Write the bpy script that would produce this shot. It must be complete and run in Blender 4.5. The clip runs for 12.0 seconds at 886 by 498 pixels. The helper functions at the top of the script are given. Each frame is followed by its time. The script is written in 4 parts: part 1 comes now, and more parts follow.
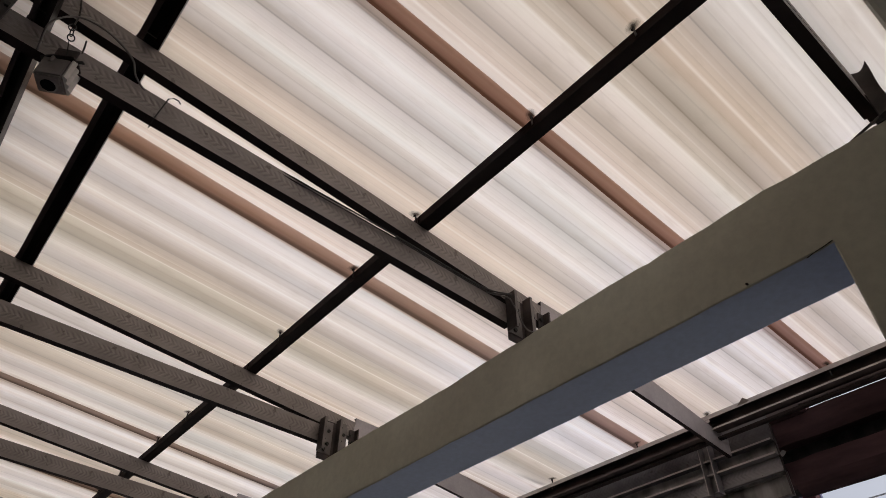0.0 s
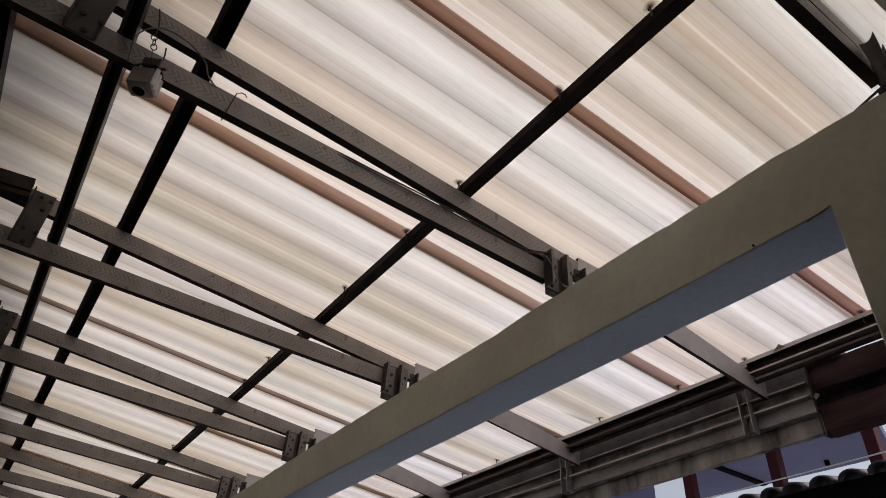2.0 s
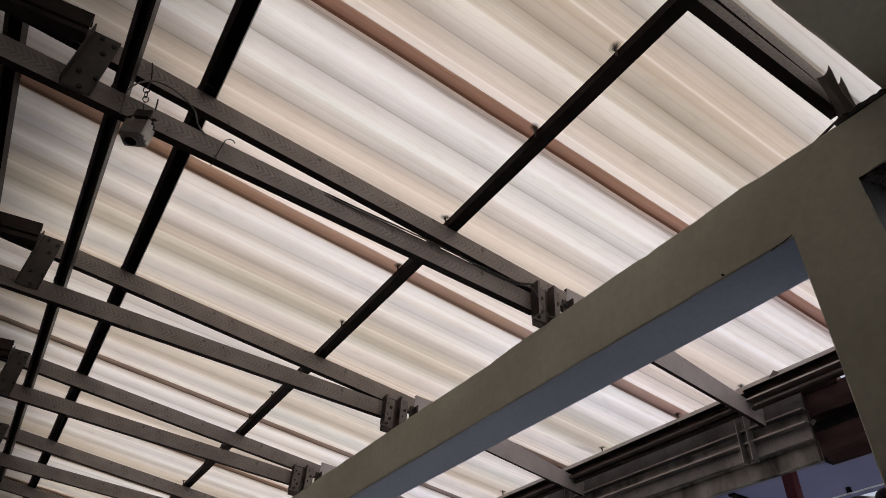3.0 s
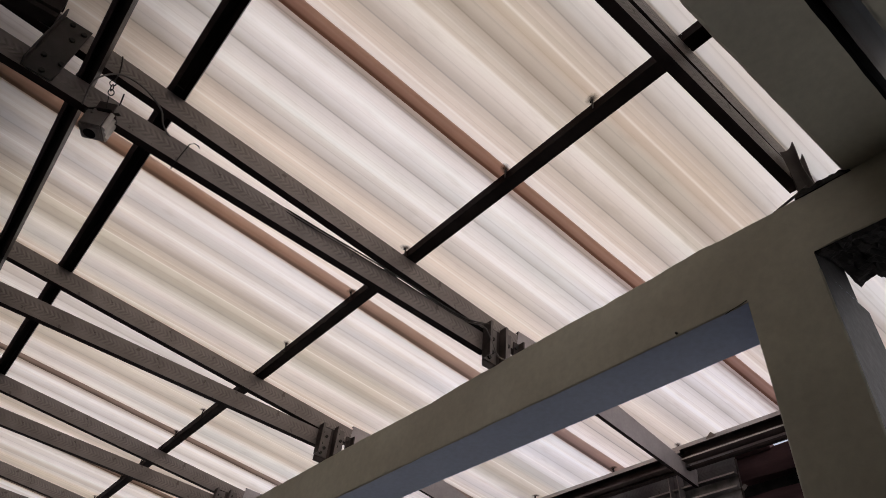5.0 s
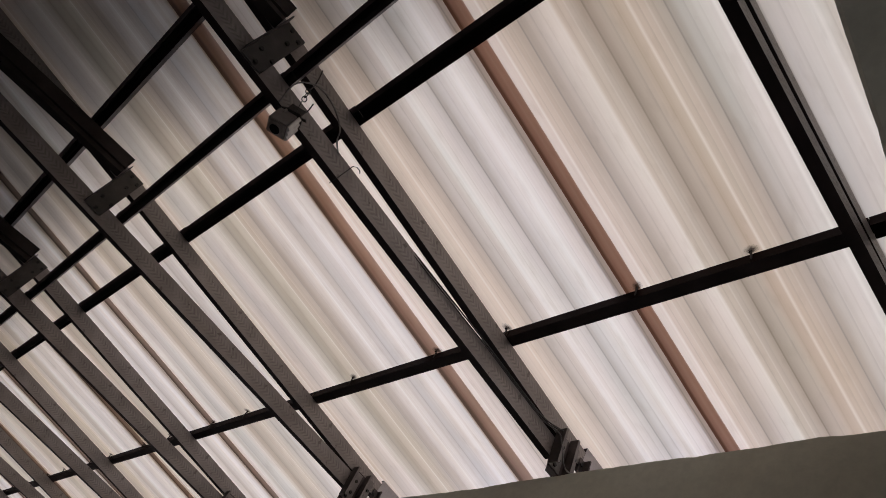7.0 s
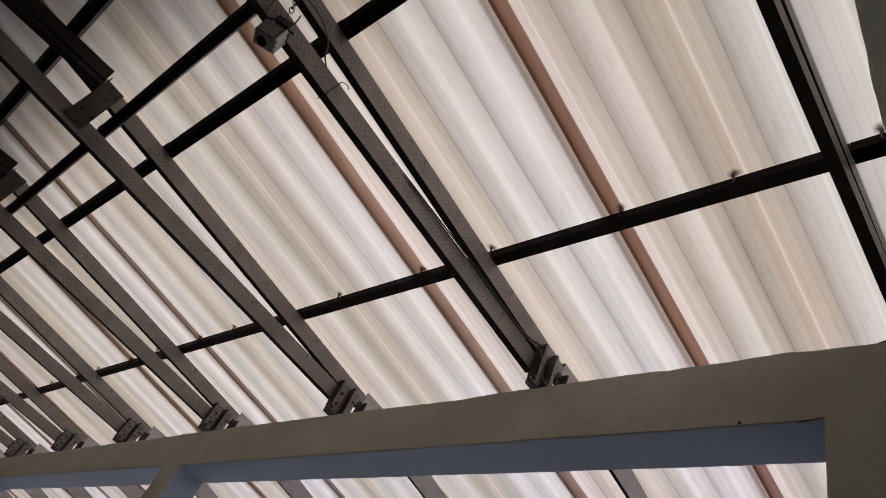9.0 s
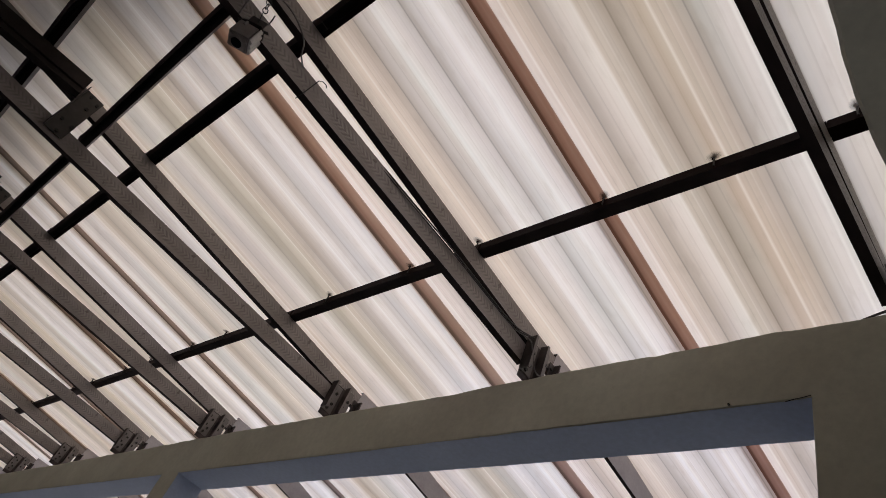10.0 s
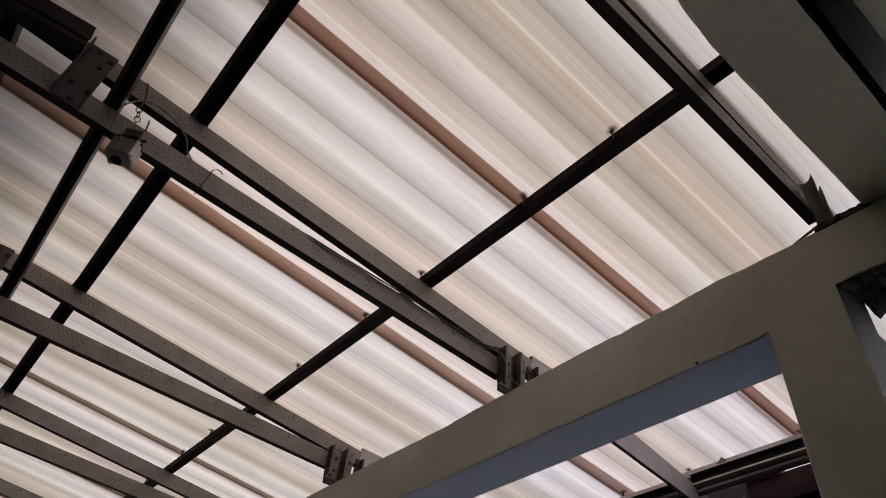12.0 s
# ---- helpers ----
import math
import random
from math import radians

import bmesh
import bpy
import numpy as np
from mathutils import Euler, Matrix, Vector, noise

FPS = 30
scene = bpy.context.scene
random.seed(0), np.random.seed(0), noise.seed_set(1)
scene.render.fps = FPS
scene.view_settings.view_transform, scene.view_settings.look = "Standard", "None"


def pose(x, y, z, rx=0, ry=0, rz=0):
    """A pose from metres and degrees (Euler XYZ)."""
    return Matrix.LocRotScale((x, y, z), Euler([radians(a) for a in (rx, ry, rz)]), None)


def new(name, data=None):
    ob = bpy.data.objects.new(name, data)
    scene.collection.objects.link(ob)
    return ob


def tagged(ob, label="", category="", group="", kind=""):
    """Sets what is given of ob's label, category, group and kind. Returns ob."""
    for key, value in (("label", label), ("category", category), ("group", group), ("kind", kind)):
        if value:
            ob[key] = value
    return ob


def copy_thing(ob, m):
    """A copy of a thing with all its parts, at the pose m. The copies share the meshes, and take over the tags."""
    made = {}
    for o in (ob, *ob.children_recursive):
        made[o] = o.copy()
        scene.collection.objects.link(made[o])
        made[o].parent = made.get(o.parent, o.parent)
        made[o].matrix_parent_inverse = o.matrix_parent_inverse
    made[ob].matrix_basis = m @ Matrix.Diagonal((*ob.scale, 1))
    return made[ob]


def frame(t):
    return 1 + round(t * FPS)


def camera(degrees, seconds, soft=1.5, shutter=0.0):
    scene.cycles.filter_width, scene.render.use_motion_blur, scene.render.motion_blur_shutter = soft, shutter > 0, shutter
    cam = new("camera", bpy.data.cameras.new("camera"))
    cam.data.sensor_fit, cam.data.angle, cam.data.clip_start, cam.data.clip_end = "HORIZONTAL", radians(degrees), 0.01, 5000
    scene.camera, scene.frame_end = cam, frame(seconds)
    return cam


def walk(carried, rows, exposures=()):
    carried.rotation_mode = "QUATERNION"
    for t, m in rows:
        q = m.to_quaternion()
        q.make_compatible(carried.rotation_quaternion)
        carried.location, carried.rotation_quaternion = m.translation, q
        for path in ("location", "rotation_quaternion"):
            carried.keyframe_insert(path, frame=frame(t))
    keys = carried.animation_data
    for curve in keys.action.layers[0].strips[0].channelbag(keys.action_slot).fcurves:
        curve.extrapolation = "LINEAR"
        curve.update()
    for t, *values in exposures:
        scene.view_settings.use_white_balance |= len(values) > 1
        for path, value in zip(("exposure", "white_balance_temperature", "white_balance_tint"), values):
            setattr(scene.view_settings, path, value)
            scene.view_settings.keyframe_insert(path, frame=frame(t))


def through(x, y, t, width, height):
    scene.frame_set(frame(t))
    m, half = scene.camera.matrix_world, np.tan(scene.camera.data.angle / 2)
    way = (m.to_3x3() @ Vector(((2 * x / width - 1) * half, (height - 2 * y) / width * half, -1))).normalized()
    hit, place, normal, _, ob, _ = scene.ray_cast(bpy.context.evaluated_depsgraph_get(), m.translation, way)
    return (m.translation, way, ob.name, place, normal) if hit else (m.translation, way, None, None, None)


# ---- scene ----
cam = camera(67.58, 12.0, soft=0.65)
PATH = [
    (0.0, 0.0697, -0.9315, 1.7542, 131.965, -0.440, 49.898),
    (0.5, 0.0818, -0.8923, 1.7286, 131.525, -1.864, 52.812),
    (1.0, 0.1429, -0.9237, 1.6812, 129.865, -1.480, 52.700),
    (1.5, 0.2470, -0.9742, 1.6546, 128.320, -2.810, 52.673),
    (2.0, 0.2959, -0.9915, 1.6625, 126.961, -3.194, 55.350),
    (2.5, 0.3804, -0.9431, 1.6542, 128.855, -4.017, 57.268),
    (2.7, 0.4104, -0.9312, 1.6454, 129.160, -3.253, 57.625),
    (4.3, 0.4008, -0.9232, 1.6495, 130.895, -5.048, 54.205),
    (4.5, 0.3976, -0.9374, 1.6505, 131.152, -4.994, 53.092),
    (5.0, 0.3709, -0.9431, 1.6564, 132.794, -4.869, 50.176),
    (5.5, 0.3354, -0.9635, 1.6669, 135.211, -7.367, 47.933),
    (6.0, 0.2973, -0.9885, 1.6610, 137.320, -11.196, 43.663),
    (6.5, 0.2606, -1.0382, 1.6268, 144.215, -16.364, 36.444),
    (7.0, 0.2375, -1.0861, 1.6158, 141.560, -21.537, 39.482),
    (7.2, 0.2389, -1.0911, 1.6098, 141.993, -22.101, 39.090),
    (8.8, 0.2231, -1.0945, 1.5834, 137.700, -20.985, 36.724),
    (9.0, 0.2333, -1.0973, 1.5793, 135.658, -20.854, 37.584),
    (9.5, 0.2464, -1.0645, 1.5839, 134.695, -19.758, 39.164),
    (10.0, 0.2537, -1.0682, 1.5839, 135.023, -18.928, 39.079),
    (10.5, 0.2679, -1.0602, 1.5888, 136.145, -18.626, 37.679),
    (11.0, 0.2891, -1.0607, 1.5933, 136.963, -17.589, 38.619),
    (11.5, 0.3169, -1.0559, 1.6074, 135.667, -11.096, 44.147),
    (12.0, 0.3525, -1.0234, 1.6663, 134.107, -4.983, 49.643),
]
# path end
EXPOSURES = [(0.0, -0.21, 6600, 13), (2.5, -0.14, 6550, 12), (4.5, -0.16, 6500, 14), (5.5, -0.15, 6500, 15), (6.5, -0.27, 6480, 14), (7.0, -0.31, 6450, 15), (9.0, -0.24, 6430, 13), (10.5, -0.23, 6430, 13), (12.0, -0.23, 6450, 15)]
walk(cam, [(t, pose(x, y, z, rx, ry, rz)) for t, x, y, z, rx, ry, rz in PATH], exposures=EXPOSURES)

# ---- light ----
world = bpy.data.worlds.new("sky")
scene.world = world
world.use_nodes = True
wn = world.node_tree
sky = wn.nodes.new("ShaderNodeTexSky")
sky.sky_type, sky.sun_disc = "NISHITA", False
sky.sun_elevation, sky.sun_rotation = radians(52), radians(40)
sky.air_density, sky.dust_density, sky.ozone_density = 1.0, 4.0, 1.0
wn.nodes["Background"].inputs["Strength"].default_value = 0.15
haze = wn.nodes.new("ShaderNodeHueSaturation")
haze.inputs["Saturation"].default_value = 0.5
wn.links.new(sky.outputs["Color"], haze.inputs["Color"])
wn.links.new(haze.outputs["Color"], wn.nodes["Background"].inputs["Color"])
sun_data = bpy.data.lights.new("sun", "SUN")
sun_data.energy, sun_data.angle, sun_data.color = 0.85, radians(45), (1.0, 0.97, 0.94)
sun = new("sun", sun_data)
sun.rotation_euler = (-Vector((math.sin(radians(40)) * math.cos(radians(52)), math.cos(radians(40)) * math.cos(radians(52)), math.sin(radians(52))))).to_track_quat("-Z", "Y").to_euler()

# ---- plan, in metres ----
U = 1.17            # spacing of the roof trusses
Z0 = 3.25           # height of the rafters' top at the middle purlin
SLOPE = 0.094       # fall of the roof towards the eave
LOW_SLOPE = 0.045   # fall of the trusses' bottom chords
PITCH = 0.1523 * U  # one wave of the roofing sheets
N_TRUSS = 12
Y_BACK = -3.2 * U
Y_BEAM, Y_BEAM_BACK = 0.35 * U, 0.502 * U
Z_BEAM, Z_BEAM_TOP = Z0 - 0.433 * U, Z0 - 0.240 * U
X_LEFT = -12.2 * U


def roof_z(y):
    return Z0 - 0.002 * U - SLOPE * y


# ---- materials ----
def material(name, rough=0.6, metal=0.0):
    m = bpy.data.materials.new(name)
    m.use_nodes = True
    nt = m.node_tree
    bsdf = nt.nodes["Principled BSDF"]
    bsdf.inputs["Roughness"].default_value = rough
    bsdf.inputs["Metallic"].default_value = metal
    return m, nt, bsdf


def node(nt, kind, **inputs):
    n = nt.nodes.new(kind)
    for k, v in inputs.items():
        n.inputs[k.replace("_", " ")].default_value = v
    return n


def coords(nt, scale=(1, 1, 1)):
    tc = nt.nodes.new("ShaderNodeTexCoord")
    mp = nt.nodes.new("ShaderNodeMapping")
    mp.inputs["Scale"].default_value = scale
    nt.links.new(tc.outputs["Object"], mp.inputs["Vector"])
    return mp.outputs["Vector"]


def noise_tex(nt, vec, scale, detail=4.0, rough=0.55):
    n = node(nt, "ShaderNodeTexNoise", Scale=scale, Detail=detail, Roughness=rough)
    nt.links.new(vec, n.inputs["Vector"])
    return n.outputs["Fac"]


def ramp(nt, fac, stops):
    r = nt.nodes.new("ShaderNodeValToRGB")
    while len(r.color_ramp.elements) < len(stops):
        r.color_ramp.elements.new(0.5)
    for e, (p, c) in zip(r.color_ramp.elements, stops):
        e.position, e.color = p, (*c, 1)
    nt.links.new(fac, r.inputs["Fac"])
    return r.outputs["Color"]


def mix(nt, a, b, fac, blend="MIX"):
    n = nt.nodes.new("ShaderNodeMix")
    n.data_type, n.blend_type = "RGBA", blend
    for sock, v in ((n.inputs[0], fac), (n.inputs[6], a), (n.inputs[7], b)):
        if hasattr(v, "is_linked"):
            nt.links.new(v, sock)
        elif isinstance(v, tuple):
            sock.default_value = (*v, 1)
        else:
            sock.default_value = v
    return n.outputs[2]


def math_node(nt, op, a, b=0.0):
    n = nt.nodes.new("ShaderNodeMath")
    n.operation = op
    for sock, v in zip(n.inputs, (a, b)):
        if hasattr(v, "is_linked"):
            nt.links.new(v, sock)
        else:
            sock.default_value = v
    return n.outputs[0]


def bump(nt, bsdf, height, strength, dist=0.01):
    b = node(nt, "ShaderNodeBump", Strength=strength, Distance=dist)
    nt.links.new(height, b.inputs["Height"])
    nt.links.new(b.outputs["Normal"], bsdf.inputs["Normal"])


def mottled(name, dark, light, rough=0.6, metal=0.0, big=2.0, fine=60.0, relief=0.15, stretch=(1, 1, 1), gloss=0.5):
    """A painted or raw surface: stains at one scale, grain at another, fine relief."""
    m, nt, bsdf = material(name, rough, metal)
    v = coords(nt, stretch)
    bsdf.inputs["Specular IOR Level"].default_value = gloss
    a, b = noise_tex(nt, v, big, 5.0), noise_tex(nt, v, fine, 3.0)
    c = ramp(nt, a, ((0.3, dark), (0.7, light)))
    g = ramp(nt, b, ((0.3, (0.8, 0.8, 0.8)), (0.7, (1, 1, 1))))
    nt.links.new(mix(nt, c, g, 0.6, "MULTIPLY"), bsdf.inputs["Base Color"])
    nt.links.new(math_node(nt, "ADD", math_node(nt, "MULTIPLY", b, 0.25), rough - 0.12), bsdf.inputs["Roughness"])
    bump(nt, bsdf, b, relief, 0.004)
    return m


def rolled_steel(name, dark, light, stamp=0.5):
    """Grey primed channel steel with a row of faint chevrons along the middle of the web."""
    m, nt, bsdf = material(name, 0.55, 0.2)
    v = coords(nt)
    sep = nt.nodes.new("ShaderNodeSeparateXYZ")
    nt.links.new(v, sep.inputs[0])
    dz = math_node(nt, "ABSOLUTE", sep.outputs["Z"])
    ph = math_node(nt, "ADD", math_node(nt, "MULTIPLY", sep.outputs["Y"], 335.0), math_node(nt, "MULTIPLY", dz, -300.0))
    ph = math_node(nt, "ADD", ph, math_node(nt, "MULTIPLY", noise_tex(nt, v, 12.0), 7.0))
    wave = math_node(nt, "SINE", ph)
    band = ramp(nt, dz, ((0.014, (1, 1, 1)), (0.025, (0, 0, 0))))
    patch = ramp(nt, noise_tex(nt, v, 7.0, 3.0), ((0.34, (0.2, 0.2, 0.2)), (0.54, (1, 1, 1))))
    worn = math_node(nt, "ADD", math_node(nt, "MULTIPLY", noise_tex(nt, v, 70.0, 3.0), 1.8), -0.35)
    mark = math_node(nt, "MULTIPLY", math_node(nt, "MULTIPLY", wave, band), math_node(nt, "MULTIPLY", patch, worn))
    a = noise_tex(nt, v, 5.0, 6.0)
    g = noise_tex(nt, coords(nt, (1, 0.2, 1)), 90.0, 3.0)
    c = ramp(nt, a, ((0.3, dark), (0.68, light)))
    c = mix(nt, c, ramp(nt, g, ((0.3, (0.75, 0.75, 0.75)), (0.7, (1, 1, 1)))), 0.5, "MULTIPLY")
    c = mix(nt, c, ramp(nt, math_node(nt, "ADD", math_node(nt, "MULTIPLY", mark, 0.5), 0.5), ((0.15, (1.3, 1.28, 1.26)), (0.5, (1, 1, 1)), (0.8, (0.45, 0.43, 0.42)))), stamp, "MULTIPLY")
    rust = math_node(nt, "GREATER_THAN", noise_tex(nt, v, 22.0, 6.0), 0.66)
    c = mix(nt, c, (0.06, 0.04, 0.03), math_node(nt, "MULTIPLY", rust, 0.5))
    nt.links.new(c, bsdf.inputs["Base Color"])
    bump(nt, bsdf, math_node(nt, "ADD", g, math_node(nt, "MULTIPLY", mark, -1.6 * stamp)), 0.45, 0.004)
    return m


def translucent_sheet(name, bands, through=0.85, span=5 * PITCH, waves=True, lines=1.0):
    """Weathered translucent sheet: light from above comes through. bands: colours across the sheet's width (0 to 1 over
    span);
    each wave has its slope shading put into the colour: a dark line beside its crest, a paler one beside its valley."""
    m = bpy.data.materials.new(name)
    m.use_nodes = True
    nt = m.node_tree
    out, bsdf = nt.nodes["Material Output"], nt.nodes["Principled BSDF"]
    info = nt.nodes.new("ShaderNodeObjectInfo")
    shift = nt.nodes.new("ShaderNodeCombineXYZ")
    nt.links.new(math_node(nt, "MULTIPLY", info.outputs["Random"], 40.0), shift.inputs[0])
    tc = nt.nodes.new("ShaderNodeTexCoord")
    sep = nt.nodes.new("ShaderNodeSeparateXYZ")
    nt.links.new(tc.outputs["Object"], sep.inputs[0])

    def streak(sx, sy, detail):
        mp = nt.nodes.new("ShaderNodeMapping")
        mp.inputs["Scale"].default_value = (sx, sy, 0.0)
        nt.links.new(tc.outputs["Object"], mp.inputs["Vector"])
        nt.links.new(shift.outputs[0], mp.inputs["Location"])
        return noise_tex(nt, mp.outputs["Vector"], 1.0, detail)

    wander = streak(3.0, 0.7, 3.0)
    x = math_node(nt, "ADD", sep.outputs["X"], math_node(nt, "MULTIPLY", math_node(nt, "SUBTRACT", wander, 0.5), 0.03))
    u = math_node(nt, "MULTIPLY", x, 1 / span)
    if not waves:
        # a strip carries its own measure across its width
        across = nt.nodes.new("ShaderNodeAttribute")
        across.attribute_name = "across"
        u = math_node(nt, "ADD", across.outputs["Fac"], math_node(nt, "MULTIPLY", math_node(nt, "SUBTRACT", wander, 0.5), 0.2))
    c = ramp(nt, u, bands)
    soft, thin, fibre = streak(16.0, 0.10, 2.0), streak(44.0, 0.30, 2.0), streak(220.0, 2.5, 2.0)
    c = mix(nt, c, ramp(nt, soft, ((0.34, (0.86, 0.81, 0.755)), (0.48, (0.97, 0.955, 0.94)), (0.62, (1, 1, 1)))), 0.8, "MULTIPLY")
    c = mix(nt, c, ramp(nt, thin, ((0.36, (0.88, 0.855, 0.825)), (0.52, (1, 1, 1)))), 0.35, "MULTIPLY")
    c = mix(nt, c, ramp(nt, fibre, ((0.3, (0.88, 0.88, 0.88)), (0.6, (1, 1, 1)))), 0.12, "MULTIPLY")
    c = mix(nt, c, ramp(nt, streak(2.5, 1.6, 5.0), ((0.35, (0.87, 0.86, 0.85)), (0.6, (1, 1, 1)))), 0.55, "MULTIPLY")
    c = mix(nt, c, ramp(nt, streak(3.5, 0.5, 3.0), ((0.36, (0.955, 1.0, 0.985)), (0.5, (1, 1, 1)), (0.64, (1.0, 0.972, 0.915)))), 0.85, "MULTIPLY")
    c = mix(nt, c, ramp(nt, streak(26.0, 7.0, 4.0), ((0.30, (0.86, 0.84, 0.81)), (0.45, (1, 1, 1)))), 0.5, "MULTIPLY")
    c = mix(nt, c, (1.0, 0.986, 0.993), 1.0, "MULTIPLY")
    # bluer towards the eave: the sky light there put into the colour
    eave_sky = math_node(nt, "MULTIPLY", math_node(nt, "SUBTRACT", sep.outputs["Y"], 0.42 * U), 2.5)
    c = mix(nt, c, ramp(nt, eave_sky, ((0.0, (1, 1, 1)), (1.0, (0.975, 0.995, 1.06)))), 1.0, "MULTIPLY")
    if waves:
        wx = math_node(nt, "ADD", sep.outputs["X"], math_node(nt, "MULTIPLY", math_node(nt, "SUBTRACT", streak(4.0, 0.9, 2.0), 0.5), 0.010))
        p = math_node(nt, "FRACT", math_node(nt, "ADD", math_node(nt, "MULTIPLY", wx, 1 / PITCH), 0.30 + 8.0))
        # slope shading of a wave put into the colour, dark side and pale side
        slope_shade = ramp(nt, p, ((0.0, (0.50, 0.47, 0.44)), (0.022, (0.80, 0.78, 0.755)), (0.14, (0.94, 0.93, 0.915)), (0.50, (1, 1, 1)),
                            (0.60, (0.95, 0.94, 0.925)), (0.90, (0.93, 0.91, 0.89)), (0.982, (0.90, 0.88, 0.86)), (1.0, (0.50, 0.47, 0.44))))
        c = mix(nt, c, slope_shade, math_node(nt, "ADD", math_node(nt, "MULTIPLY", streak(5.0, 0.35, 2.0), 0.9 * lines), 0.25 * lines), "MULTIPLY")
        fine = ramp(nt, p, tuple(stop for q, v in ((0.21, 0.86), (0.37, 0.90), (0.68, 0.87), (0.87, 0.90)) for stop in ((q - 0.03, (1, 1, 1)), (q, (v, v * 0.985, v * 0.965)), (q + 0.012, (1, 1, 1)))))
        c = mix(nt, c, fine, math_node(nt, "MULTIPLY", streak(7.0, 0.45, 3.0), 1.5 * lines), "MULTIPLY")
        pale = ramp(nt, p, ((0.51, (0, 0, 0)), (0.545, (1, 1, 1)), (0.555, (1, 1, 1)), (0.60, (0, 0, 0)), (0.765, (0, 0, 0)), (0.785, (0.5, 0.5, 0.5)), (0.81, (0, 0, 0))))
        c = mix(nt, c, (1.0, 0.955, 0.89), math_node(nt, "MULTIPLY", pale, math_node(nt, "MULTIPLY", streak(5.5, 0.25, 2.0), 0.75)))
    tr = nt.nodes.new("ShaderNodeBsdfTranslucent")
    nt.links.new(c, tr.inputs["Color"])
    nt.links.new(c, bsdf.inputs["Base Color"])
    bsdf.inputs["Roughness"].default_value = 0.45
    ms = nt.nodes.new("ShaderNodeMixShader")
    ms.inputs[0].default_value = through
    nt.links.new(bsdf.outputs[0], ms.inputs[1])
    nt.links.new(tr.outputs[0], ms.inputs[2])
    nt.links.new(ms.outputs[0], out.inputs["Surface"])
    return m


def strip_bands(edge, mid, light):
    """Colours across a lap strip: darker along one edge, lighter in the middle."""
    return ((0.02, edge), (0.15, edge), (0.30, mid), (0.6, light), (0.85, mid), (1.0, mid))


SHEET_BEIGE = translucent_sheet("beige_fibreglass", ((0.0, (0.95, 0.86, 0.79)), (0.03, (0.88, 0.788, 0.699)), (0.13, (0.84, 0.758, 0.661)), (0.24, (0.86, 0.788, 0.690)), (0.29, (0.75, 0.660, 0.548)),
                                                     (0.42, (0.71, 0.611, 0.491)), (0.51, (0.74, 0.645, 0.529)), (0.57, (0.84, 0.79, 0.705)), (0.66, (0.865, 0.832, 0.77))))
SHEET_WHITE = translucent_sheet("white_fibreglass", ((0.0, (0.96, 0.867, 0.784)), (0.16, (0.97, 0.886, 0.813)), (0.30, (0.90, 0.808, 0.709)), (0.44, (0.86, 0.744, 0.614)),
                                                     (0.55, (0.90, 0.832, 0.747)), (0.64, (0.98, 0.936, 0.879)), (0.90, (0.99, 0.946, 0.898)), (0.97, (0.97, 0.90, 0.855))))
SHEET_BANDED = translucent_sheet("banded_fibreglass", ((0.0, (0.80, 0.699, 0.586)), (0.16, (0.90, 0.827, 0.742)), (0.28, (0.86, 0.778, 0.680)), (0.36, (0.76, 0.670, 0.543)),
                                                       (0.50, (0.77, 0.680, 0.558)), (0.58, (0.88, 0.818, 0.742)), (0.68, (0.97, 0.936, 0.888)), (0.95, (0.98, 0.936, 0.884))), lines=0.5)
SHEET_PALE = translucent_sheet("pale_fibreglass", ((0.0, (0.95, 0.896, 0.822)), (0.20, (0.90, 0.837, 0.756)), (0.34, (0.78, 0.699, 0.576)), (0.48, (0.80, 0.724, 0.605)),
                                                   (0.60, (0.92, 0.867, 0.794)), (0.75, (0.97, 0.926, 0.869)), (0.88, (0.88, 0.815, 0.735)), (1.0, (0.90, 0.835, 0.76))), lines=0.5)
SHEET_GREY = translucent_sheet("grey_white_fibreglass", ((0.0, (0.88, 0.842, 0.775)), (0.3, (0.91, 0.883, 0.82)), (0.7, (0.90, 0.868, 0.80)), (1.0, (0.88, 0.838, 0.775))))
JOINT = translucent_sheet("joint_brown", strip_bands((0.25, 0.14, 0.10), (0.54, 0.365, 0.295), (0.63, 0.455, 0.375)), 0.75, waves=False)
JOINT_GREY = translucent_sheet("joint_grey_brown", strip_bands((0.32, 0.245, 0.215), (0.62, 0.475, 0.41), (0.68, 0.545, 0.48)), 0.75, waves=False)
JOINT_DARK = translucent_sheet("joint_dark_grey", strip_bands((0.24, 0.195, 0.175), (0.42, 0.345, 0.31), (0.50, 0.42, 0.38)), 0.75, waves=False)
STAIN = mottled("rust_stain", (0.09, 0.06, 0.045), (0.2, 0.15, 0.12), 0.9, 0.0, 60.0, 300.0, 0.1, gloss=0.05)


def rust_blot(name, dark, light):
    """A rust stain that thins out from its middle to nothing at an uneven rim."""
    m, nt, bsdf = material(name, 0.9)
    v = coords(nt, (1, 0.74, 0))
    d = nt.nodes.new("ShaderNodeVectorMath")
    d.operation = "LENGTH"
    nt.links.new(v, d.inputs[0])
    r = math_node(nt, "ADD", d.outputs["Value"], math_node(nt, "MULTIPLY", math_node(nt, "SUBTRACT", noise_tex(nt, v, 120.0), 0.5), 0.012))
    nt.links.new(ramp(nt, noise_tex(nt, v, 200.0), ((0.3, dark), (0.7, light))), bsdf.inputs["Base Color"])
    nt.links.new(ramp(nt, r, ((0.004, (0.95, 0.95, 0.95)), (0.009, (0.55, 0.55, 0.55)), (0.018, (0, 0, 0)))), bsdf.inputs["Alpha"])
    return m


